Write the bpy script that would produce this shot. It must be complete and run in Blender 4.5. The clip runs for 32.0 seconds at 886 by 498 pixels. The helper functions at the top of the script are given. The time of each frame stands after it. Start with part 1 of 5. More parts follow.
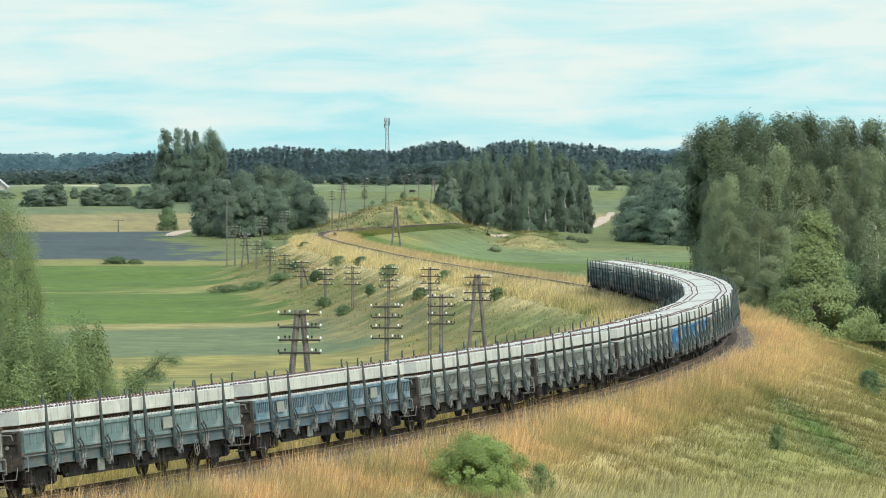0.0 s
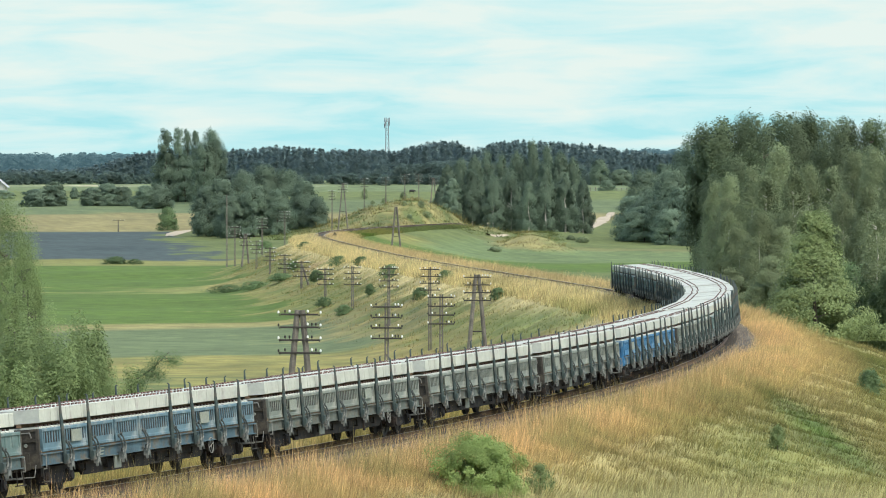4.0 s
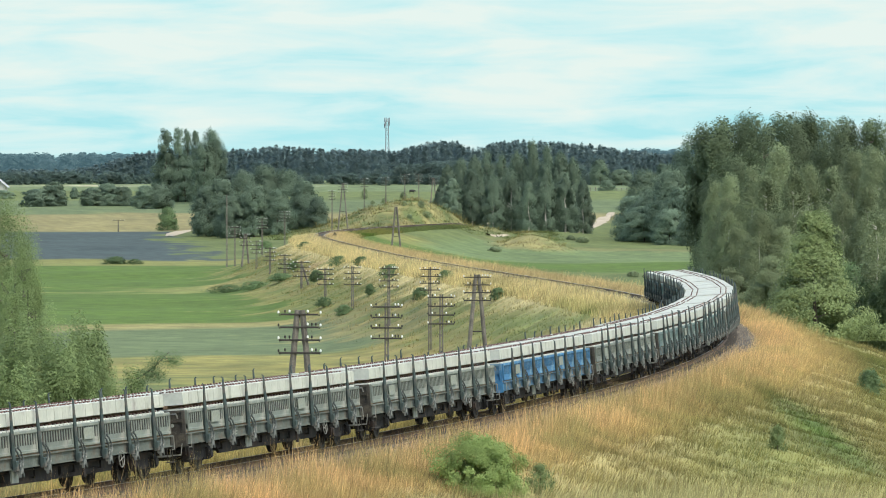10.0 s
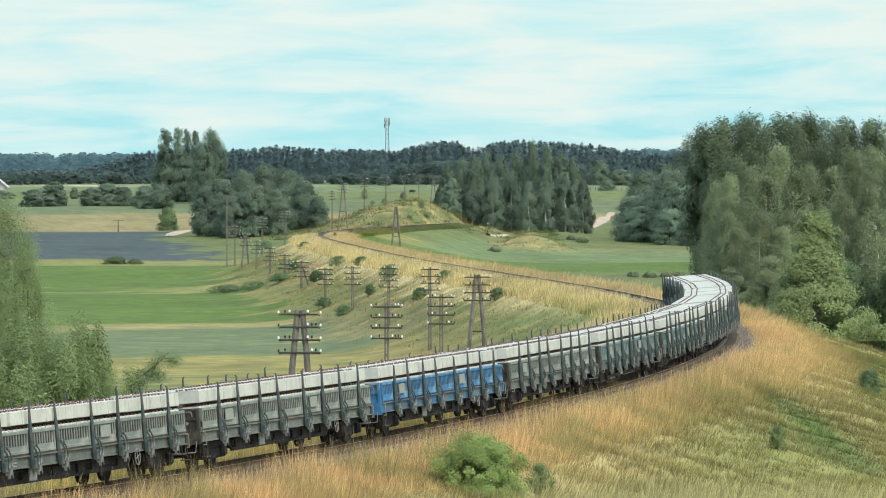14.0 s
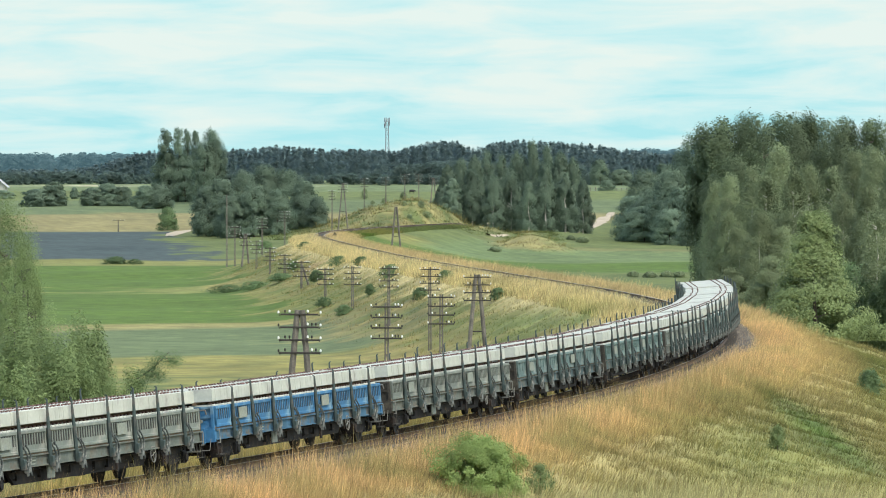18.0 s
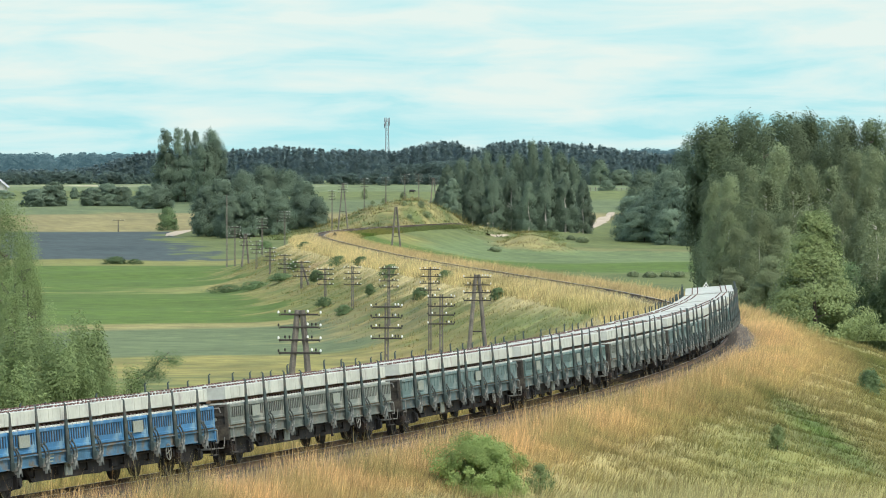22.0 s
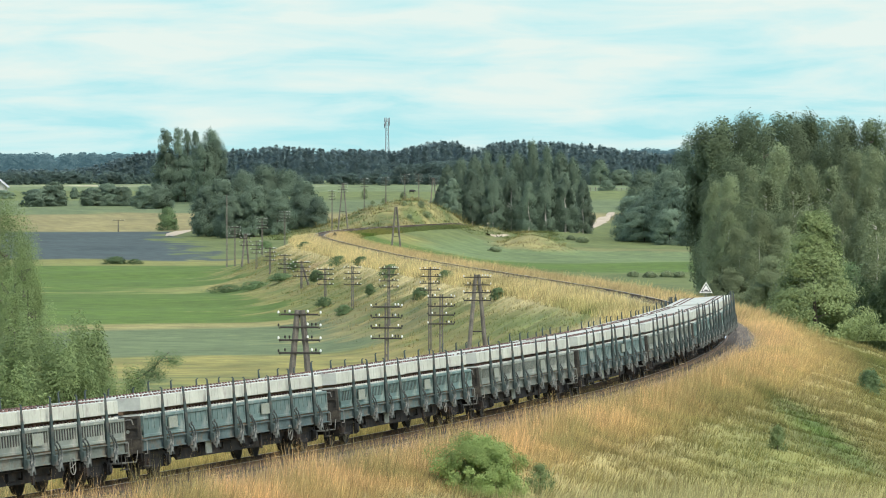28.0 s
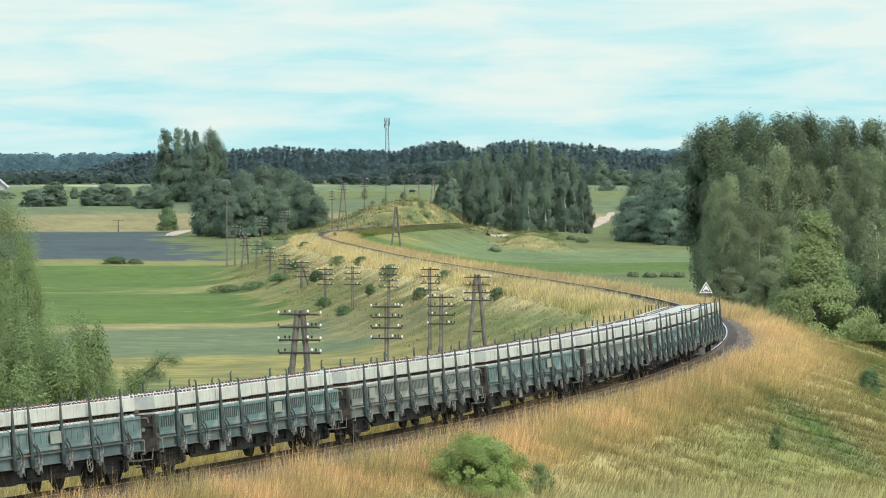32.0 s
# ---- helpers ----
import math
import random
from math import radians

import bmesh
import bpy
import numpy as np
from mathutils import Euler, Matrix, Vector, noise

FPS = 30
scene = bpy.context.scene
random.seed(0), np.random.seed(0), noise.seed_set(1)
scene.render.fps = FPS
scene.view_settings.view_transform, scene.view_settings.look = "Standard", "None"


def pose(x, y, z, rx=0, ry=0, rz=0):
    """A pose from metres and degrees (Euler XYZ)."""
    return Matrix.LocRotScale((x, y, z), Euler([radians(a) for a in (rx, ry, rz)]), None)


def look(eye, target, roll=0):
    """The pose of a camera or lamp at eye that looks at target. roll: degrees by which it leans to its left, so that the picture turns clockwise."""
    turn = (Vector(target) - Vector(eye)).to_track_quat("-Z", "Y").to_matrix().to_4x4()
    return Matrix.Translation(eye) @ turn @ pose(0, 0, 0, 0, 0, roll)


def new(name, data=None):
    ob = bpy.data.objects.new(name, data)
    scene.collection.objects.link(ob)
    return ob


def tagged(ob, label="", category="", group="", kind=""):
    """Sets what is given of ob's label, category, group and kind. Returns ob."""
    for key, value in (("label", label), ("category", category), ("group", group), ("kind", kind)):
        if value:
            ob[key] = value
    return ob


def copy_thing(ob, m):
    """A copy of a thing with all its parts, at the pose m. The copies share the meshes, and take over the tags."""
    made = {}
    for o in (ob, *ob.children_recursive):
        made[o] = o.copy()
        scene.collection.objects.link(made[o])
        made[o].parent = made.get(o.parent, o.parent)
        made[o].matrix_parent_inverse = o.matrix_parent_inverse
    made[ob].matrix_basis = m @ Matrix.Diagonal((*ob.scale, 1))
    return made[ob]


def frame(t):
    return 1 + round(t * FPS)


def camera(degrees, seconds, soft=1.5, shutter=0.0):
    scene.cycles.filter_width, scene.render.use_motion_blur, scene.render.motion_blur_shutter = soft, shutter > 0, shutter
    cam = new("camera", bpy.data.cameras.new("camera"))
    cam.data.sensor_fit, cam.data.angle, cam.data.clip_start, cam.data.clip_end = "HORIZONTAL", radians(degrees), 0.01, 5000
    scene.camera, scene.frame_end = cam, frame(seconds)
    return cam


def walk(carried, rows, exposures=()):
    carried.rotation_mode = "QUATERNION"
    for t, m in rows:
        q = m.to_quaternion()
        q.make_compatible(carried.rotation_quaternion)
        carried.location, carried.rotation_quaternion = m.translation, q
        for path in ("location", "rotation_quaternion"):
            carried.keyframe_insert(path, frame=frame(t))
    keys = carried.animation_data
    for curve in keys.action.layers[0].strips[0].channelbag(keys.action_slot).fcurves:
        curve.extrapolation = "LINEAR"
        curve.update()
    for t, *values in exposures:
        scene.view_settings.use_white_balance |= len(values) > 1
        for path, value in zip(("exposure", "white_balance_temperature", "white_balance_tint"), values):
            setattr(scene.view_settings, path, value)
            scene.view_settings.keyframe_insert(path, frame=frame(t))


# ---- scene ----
# A goods train with concrete sleepers on a long curve through fields. Metres; rails at z = 0.
EYE = Vector((0, 0, 7.861))
DROP = 0.668          # degrees by which the camera looks down
cam = camera(9.007, 32.0, soft=1.0)
walk(cam, [(0, pose(0, 0, EYE.z, 90 - DROP, 0, 0)), (32, pose(0, 0, EYE.z, 90 - DROP, 0, 0))],
     exposures=[(0, 0.95, 6500, 2), (32, 0.95, 6500, 2)])

# ---------------------------------------------------------------- light
SUN_HEIGHT, SUN_FROM = 55, 138       # degrees above the ground; compass bearing, 0 = +y, clockwise
world = bpy.data.worlds.new("sky")
scene.world = world
world.use_nodes = True
wn = world.node_tree
sky = wn.nodes.new("ShaderNodeTexSky")
sky.sky_type, sky.sun_disc = "NISHITA", False
sky.sun_elevation, sky.sun_rotation = radians(SUN_HEIGHT), radians(SUN_FROM)
sky.dust_density, sky.air_density = 3.0, 1.2
wn.nodes["Background"].inputs[1].default_value = 0.15
wn.links.new(sky.outputs[0], wn.nodes["Background"].inputs[0])
sun = new("sun", bpy.data.lights.new("sun", "SUN"))
sun.data.energy, sun.data.angle, sun.data.color = 1.45, radians(50), (1.0, 0.95, 0.86)
sun.matrix_world = look((0, 0, 300), Vector((0, 0, 300)) + Vector((
    -math.sin(radians(SUN_FROM)) * math.cos(radians(SUN_HEIGHT)),
    -math.cos(radians(SUN_FROM)) * math.cos(radians(SUN_HEIGHT)), -math.sin(radians(SUN_HEIGHT)))))


# ---------------------------------------------------------------- materials
def material(name, color, rough=0.9, metal=0.0, vary=0.25, size=1.0, bump=0.0, attr="", island=0.0, per_object=0.0,
             second=None, second_size=0.2, second_amount=0.5, translucent=0.0):
    """Base colour with variation at two sizes (metres), optional second colour in stains, bump."""
    m = bpy.data.materials.new(name)
    m.use_nodes = True
    nt = m.node_tree
    nd, ln = nt.nodes, nt.links
    bsdf = nd["Principled BSDF"]
    bsdf.inputs["Roughness"].default_value, bsdf.inputs["Metallic"].default_value = rough, metal
    bsdf.inputs["Specular IOR Level"].default_value = 0.3
    coord = nd.new("ShaderNodeTexCoord")
    base = nd.new("ShaderNodeRGB")
    base.outputs[0].default_value = (*color, 1)
    col = base.outputs[0]
    if attr:
        at = nd.new("ShaderNodeAttribute")
        at.attribute_name = attr
        col = at.outputs["Color"]

    def noise_at(scale, detail=5.0):
        n = nd.new("ShaderNodeTexNoise")
        n.inputs["Scale"].default_value, n.inputs["Detail"].default_value = scale, detail
        ln.new(coord.outputs["Object"], n.inputs["Vector"])
        return n.outputs["Fac"]

    def mixed(a, b, fac, mode="MIX"):
        x = nd.new("ShaderNodeMix")
        x.data_type, x.blend_type = "RGBA", mode
        for s, v in ((x.inputs["A"], a), (x.inputs["B"], b), (x.inputs["Factor"], fac)):
            if hasattr(v, "is_linked"):
                ln.new(v, s)
            else:
                s.default_value = v
        return x.outputs["Result"]

    def ramp(fac, lo, hi):
        r = nd.new("ShaderNodeMapRange")
        r.inputs["From Min"].default_value, r.inputs["From Max"].default_value = lo, hi
        ln.new(fac, r.inputs["Value"])
        return r.outputs["Result"]

    def hsv(c, value):
        h = nd.new("ShaderNodeHueSaturation")
        ln.new(c, h.inputs["Color"])
        ln.new(value, h.inputs["Value"])
        return h.outputs["Color"]

    def spread(fac, amount):
        r = nd.new("ShaderNodeMapRange")
        r.inputs["To Min"].default_value, r.inputs["To Max"].default_value = 1 - amount, 1 + amount
        ln.new(fac, r.inputs["Value"])
        return r.outputs["Result"]

    if second:
        f = ramp(noise_at(1 / second_size, 6), 0.62 - 0.24 * second_amount, 0.70 - 0.1 * second_amount)
        col = mixed(col, (*second, 1), f)
    if vary:
        big = ramp(noise_at(1 / size), 0.3, 0.7)
        col = hsv(col, spread(big, vary))
        fine = ramp(noise_at(9 / size), 0.3, 0.7)
        col = hsv(col, spread(fine, vary * 0.6))
    if island:
        g = nd.new("ShaderNodeNewGeometry")
        col = hsv(col, spread(g.outputs["Random Per Island"], island))
    if per_object:
        o = nd.new("ShaderNodeObjectInfo")
        col = hsv(col, spread(o.outputs["Random"], per_object))
    ln.new(col, bsdf.inputs["Base Color"])
    if bump:
        b = nd.new("ShaderNodeBump")
        b.inputs["Strength"].default_value, b.inputs["Distance"].default_value = 0.6, bump
        ln.new(noise_at(6 / size, 6), b.inputs["Height"])
        ln.new(b.outputs["Normal"], bsdf.inputs["Normal"])
    if translucent:
        t = nd.new("ShaderNodeBsdfTranslucent")
        ln.new(col, t.inputs["Color"])
        s = nd.new("ShaderNodeMixShader")
        s.inputs[0].default_value = translucent
        ln.new(bsdf.outputs[0], s.inputs[1])
        ln.new(t.outputs[0], s.inputs[2])
        ln.new(s.outputs[0], nd["Material Output"].inputs["Surface"])
    return m


M = dict(
    ground=material("ground", (0.2, 0.2, 0.08), 0.95, vary=0.22, size=2.5, bump=0.05, attr="tint"),
    blades=material("grass_blades", (0.4, 0.3, 0.13), 0.8, vary=0.12, size=3.0, attr="tint", island=0.52, translucent=0.38),
    ballast=material("ballast", (0.050, 0.045, 0.041), 0.95, vary=0.35, size=0.25, bump=0.06, second=(0.072, 0.063, 0.056), second_size=0.5),
    stone=material("ballast_stone", (0.130, 0.113, 0.094), 0.95, vary=0.3, size=0.1, island=0.45),
    rail=material("rail_steel", (0.085, 0.058, 0.043), 0.75, 0.4, vary=0.3, size=0.5, second=(0.14, 0.08, 0.048)),
    railtop=material("rail_head", (0.55, 0.55, 0.56), 0.5, 0.8, vary=0.1, size=1.0),
    tie=material("track_sleeper", (0.085, 0.075, 0.065), 0.9, vary=0.3, size=0.5, per_object=0.2),
    concrete=material("sleeper_concrete", (0.40, 0.415, 0.37), 0.9, vary=0.12, size=0.9, bump=0.004, island=0.05, second=(0.31, 0.30, 0.28), second_size=0.7, second_amount=0.2),
    fastening=material("fastening", (0.115, 0.066, 0.055), 0.7, vary=0.3, size=0.4, island=0.5),
    batten=material("batten_wood", (0.16, 0.11, 0.07), 0.9, vary=0.3, size=0.3),
    plate=material("plate_paint", (0.215, 0.235, 0.20), 0.8, vary=0.25, size=0.5, second=(0.17, 0.19, 0.18), second_size=0.3, second_amount=0.4),
    # also on the slotted side boards, where its dark colour replaces shade
    dark=material("bogie_steel_and_slot_shade", (0.017, 0.016, 0.016), 0.8, 0.1, vary=0.35, size=0.4, second=(0.036, 0.027, 0.022), second_size=0.35),
    wheel=material("wheel_steel", (0.022, 0.020, 0.019), 0.65, 0.3, vary=0.3, size=0.3, second=(0.05, 0.034, 0.026), second_size=0.2),
    endwall=material("end_wall_paint", (0.044, 0.040, 0.033), 0.8, vary=0.35, size=0.5, second=(0.085, 0.075, 0.058), second_size=0.3),
    chrome=material("worn_steel", (0.18, 0.18, 0.165), 0.6, 0.1, vary=0.2, size=0.2),
    white=material("white_paint", (0.78, 0.78, 0.75), 0.6, vary=0.1, size=0.3),
    black=material("black_paint", (0.02, 0.02, 0.02), 0.6, vary=0.2, size=0.3),
    porcelain=material("porcelain", (0.8, 0.8, 0.77), 0.25, vary=0.05, size=0.1),
    pole=material("pole_wood", (0.135, 0.122, 0.105), 0.9, vary=0.3, size=0.5, bump=0.01, per_object=0.15),
    iron=material("dark_iron", (0.05, 0.045, 0.04), 0.7, 0.3, vary=0.25, size=0.2),
    zinc=material("galvanised_steel", (0.2, 0.21, 0.23), 0.6, 0.4, vary=0.1, size=2.0),
    bark=material("bark", (0.092, 0.080, 0.066), 0.95, vary=0.35, size=0.6, bump=0.03),
    birch=material("birch_bark", (0.55, 0.53, 0.48), 0.9, vary=0.2, size=0.8, second=(0.06, 0.05, 0.045), second_size=0.35, second_amount=0.25),
    sand=material("sand", (0.37, 0.31, 0.235), 0.95, vary=0.15, size=3.0),
    plaster=material("plaster", (0.4, 0.39, 0.36), 0.9, vary=0.08, size=2.0),
    rooftile=material("grey_roof", (0.35, 0.36, 0.37), 0.8, vary=0.15, size=1.0),
)


def leaf_material(name, color, island=0.06, vary=0.16, through_leaf=0.42):
    return material(name, color, 0.75, vary=vary, size=3.0, island=island, per_object=0.24, translucent=through_leaf)


LEAF = dict(
    birch=leaf_material("birch_leaves", (0.190, 0.232, 0.126)),
    fresh=leaf_material("fresh_leaves", (0.235, 0.298, 0.130)),
    oak=leaf_material("oak_leaves", (0.106, 0.140, 0.076)),
    # for distant trees only: paler and bluer, with haze put into the colour
    alder=leaf_material("hazed_alder_leaves", (0.148, 0.203, 0.142)),
    # lifted and bluish: the far woods' haze is put into these two colours
    pine=leaf_material("hazed_pine_needles", (0.145, 0.198, 0.200), 0.02, 0.04, 0.75),
    far=leaf_material("hazed_far_leaves", (0.145, 0.20, 0.175), 0.02, 0.04, 0.75),
    # haze blue is mixed into the ridge's leaf colour as well
    ridge=leaf_material("hazed_ridge_leaves", (0.10, 0.15, 0.16), 0.04, 0.06, 0.65),
    thicket=leaf_material("thicket_leaves", (0.125, 0.185, 0.085)),
    willow=leaf_material("willow_leaves", (0.172, 0.228, 0.094)),
    hazel=leaf_material("hazel_leaves", (0.215, 0.285, 0.095)),
)


# the distant ridge belongs to the backdrop: blue emission on its leaves stands in for haze
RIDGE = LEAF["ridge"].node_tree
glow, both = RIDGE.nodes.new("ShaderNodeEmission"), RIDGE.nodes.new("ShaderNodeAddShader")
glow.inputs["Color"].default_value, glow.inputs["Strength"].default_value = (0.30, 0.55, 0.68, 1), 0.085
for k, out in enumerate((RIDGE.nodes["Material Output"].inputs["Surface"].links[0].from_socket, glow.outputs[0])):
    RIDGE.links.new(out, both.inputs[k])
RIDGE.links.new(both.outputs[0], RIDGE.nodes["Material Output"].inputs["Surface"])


# ---------------------------------------------------------------- mesh helpers
class Shape:
    """Gathers boxes, bars, rings and sheets into one mesh."""

    def __init__(self):
        self.v, self.f, self.m = [], [], []

    def add(self, verts, faces, mat=0):
        n = len(self.v)
        self.v += [tuple(p) for p in verts]
        self.f += [tuple(i + n for i in q) for q in faces]
        self.m += [mat] * len(faces)
        return self

    def box(self, cx, cy, cz, sx, sy, sz, bevel=0.0, mat=0, turn=None):
        """A box; bevel chamfers the long upper and side edges."""
        x, y, z = sx / 2, sy / 2, sz / 2
        if bevel:
            b = bevel
            ring = [(-y + b, -z), (y - b, -z), (y, -z + b), (y, z - b), (y - b, z), (-y + b, z), (-y, z - b), (-y, -z + b)]
        else:
            ring = [(-y, -z), (y, -z), (y, z), (-y, z)]
        n = len(ring)
        pts = [Vector((sgn * x, a, c)) for sgn in (-1, 1) for a, c in ring]
        if turn is not None:
            pts = [turn @ p for p in pts]
        pts = [(p[0] + cx, p[1] + cy, p[2] + cz) for p in pts]
        faces = [(i, (i + 1) % n, n + (i + 1) % n, n + i) for i in range(n)]
        faces = [tuple(reversed(q)) for q in faces] + [tuple(range(n)), tuple(reversed(range(n, 2 * n)))]
        faces = [tuple(reversed(q)) for q in faces]
        return self.add(pts, faces, mat)

    def bar(self, a, b, r0, r1=None, sides=6, mat=0, caps=True):
        """A tapered round bar from a to b."""
        a, b = Vector(a), Vector(b)
        r1 = r0 if r1 is None else r1
        q = (b - a).to_track_quat("Z", "Y")
        pts = []
        for c, r in ((a, r0), (b, r1)):
            for i in range(sides):
                w = 2 * math.pi * i / sides
                pts.append(c + q @ Vector((r * math.cos(w), r * math.sin(w), 0)))
        faces = [(i, (i + 1) % sides, sides + (i + 1) % sides, sides + i) for i in range(sides)]
        if caps:
            faces += [tuple(reversed(range(sides))), tuple(range(sides, 2 * sides))]
        return self.add(pts, faces, mat)

    def lathe(self, c, axis, profile, sides=14, mat=0):
        """Profile of (along the axis, radius) turned round the axis through c."""
        q = Vector(axis).to_track_quat("Z", "Y")
        pts = []
        for h, r in profile:
            for i in range(sides):
                w = 2 * math.pi * i / sides
                pts.append(Vector(c) + q @ Vector((r * math.cos(w), r * math.sin(w), h)))
        faces = []
        for k in range(len(profile) - 1):
            for i in range(sides):
                j = (i + 1) % sides
                faces.append((k * sides + i, k * sides + j, (k + 1) * sides + j, (k + 1) * sides + i))
        n = (len(profile) - 1) * sides
        faces += [tuple(reversed(range(sides))), tuple(range(n, n + sides))]
        return self.add(pts, faces, mat)

    def ring(self, c, axis, radius, thick, sides=18, mat=0):
        """A torus of square section."""
        q = Vector(axis).to_track_quat("Z", "Y")
        pts, faces = [], []
        for i in range(sides):
            w = 2 * math.pi * i / sides
            for dr, dh in ((-1, -1), (1, -1), (1, 1), (-1, 1)):
                r = radius + dr * thick / 2
                pts.append(Vector(c) + q @ Vector((r * math.cos(w), r * math.sin(w), dh * thick / 2)))
        for i in range(sides):
            j = (i + 1) % sides
            for k in range(4):
                l = (k + 1) % 4
                faces.append((i * 4 + k, j * 4 + k, j * 4 + l, i * 4 + l))
        return self.add(pts, faces, mat)

    def mesh(self, name, *mats):
        me = bpy.data.meshes.new(name)
        me.from_pydata(self.v, [], self.f)
        for m in mats:
            me.materials.append(m)
        if len(mats) > 1:
            me.polygons.foreach_set("material_index", self.m)
        me.update()
        return me


def array_mesh(name, verts, faces, mat, tint=None, smooth=False):
    """A mesh from arrays of points and of faces of one size; tint: a colour for each point."""
    verts, faces = np.asarray(verts, np.float32), np.asarray(faces, np.int32)
    me = bpy.data.meshes.new(name)
    k = faces.shape[1]
    me.vertices.add(len(verts))
    me.vertices.foreach_set("co", verts.ravel())
    me.loops.add(faces.size)
    me.loops.foreach_set("vertex_index", faces.ravel())
    me.polygons.add(len(faces))
    me.polygons.foreach_set("loop_start", np.arange(0, faces.size, k, dtype=np.int32))
    me.polygons.foreach_set("loop_total", np.full(len(faces), k, np.int32))
    if smooth:
        me.polygons.foreach_set("use_smooth", np.ones(len(faces), bool))
    me.materials.append(mat)
    if tint is not None:
        a = me.color_attributes.new("tint", "FLOAT_COLOR", "POINT")
        a.data.foreach_set("color", np.c_[tint, np.ones(len(tint))].astype(np.float32).ravel())
    me.update()
    return me


def part(name, mesh, parent, label="", at=None, kind=""):
    ob = new(name, mesh)
    ob.parent = parent
    if at is not None:
        ob.matrix_basis = at
    return tagged(ob, label=label, kind=kind)


def waves(x, y, size, seed=0):
    """Smooth noise between about -1 and 1 at that size in metres, for arrays."""
    r = np.random.RandomState(seed)
    out = 0
    for i in range(7):
        w, p = r.uniform(0, math.pi), r.uniform(0, 6.28)
        k = r.uniform(0.6, 1.7) * 2 * math.pi / size
        out = out + np.sin(k * (np.cos(w) * x + np.sin(w) * y) + p + 1.3 * np.sin(k * 0.43 * (y * np.cos(w) - x * np.sin(w)) + p * 2))
    return out / 3.2


def step(a, b, x):
    t = np.clip((x - a) / (b - a), 0, 1)
    return t * t * (3 - 2 * t)


# ---------------------------------------------------------------- the line
BEND = np.array([14.4, 13.7, 13.0, 14.3, 13.1, 13.3, 14.3, 13.7, 11.3, 8.4, 5.8, 3.1, 0.8, -0.7, -1.4, -1.8, -1.9, -1.8, -1.4, -0.7,
                 -0.1, -0.2, -1.5, -3.9, -6.6, -8.6, -9.3, -8.9, -7.8, -6.4, -4.9, -3.4, -1.9, -0.5, 0.9]) * 1e-4   # curvature, every 30 m
S = np.arange(-200.0, 1021.0)


def lay_line():
    k = np.interp(S, np.arange(len(BEND)) * 30.0, BEND)
    turn = np.r_[0, np.cumsum((k[1:] + k[:-1]) / 2)]
    i0 = 200
    turn += 1.2663 - turn[i0]
    x = np.r_[0, np.cumsum((np.cos(turn[1:]) + np.cos(turn[:-1])) / 2)]
    y = np.r_[0, np.cumsum((np.sin(turn[1:]) + np.sin(turn[:-1])) / 2)]
    return x - x[i0] - 18.523, y - y[i0] + 115.170, turn


LX, LY, LT = lay_line()


def along(s, o=0.0):
    """Place at s metres along the line, o metres to its right, and its heading."""
    t = np.interp(s, S, LT)
    return np.interp(s, S, LX) + o * np.sin(t), np.interp(s, S, LY) - o * np.cos(t), t


def cant(s):
    """Lean of the track in radians: the inner rail lies lower in the curve."""
    return radians(4.6) * np.clip(np.interp(s, np.arange(len(BEND)) * 30.0, BEND) / 13e-4, -0.7, 1.0)


def rail_pose(s, o, z):
    """Place at s along the line in the leaning track's own offset and height."""
    f = cant(s)
    q, h = o - 0.75, z - 0.9
    x, y, _ = along(s, 0.75 + q * np.cos(f) - h * np.sin(f))
    return x, y, 0.9 + q * np.sin(f) + h * np.cos(f)


def beside(x, y):
    """Distance along the line and signed offset to its right, for arrays of places."""
    x, y = np.atleast_1d(np.asarray(x, float)), np.atleast_1d(np.asarray(y, float))
    s, o = np.empty_like(x), np.empty_like(x)
    px, py, pt, ps = LX[::3], LY[::3], LT[::3], S[::3]
    for i in range(0, len(x), 4000):
        a, b = x[i:i + 4000], y[i:i + 4000]
        j = np.argmin((a[:, None] - px) ** 2 + (b[:, None] - py) ** 2, axis=1)
        dx, dy = a - px[j], b - py[j]
        s[i:i + 4000] = ps[j] + dx * np.cos(pt[j]) + dy * np.sin(pt[j])
        o[i:i + 4000] = dx * np.sin(pt[j]) - dy * np.cos(pt[j])
    return s, o


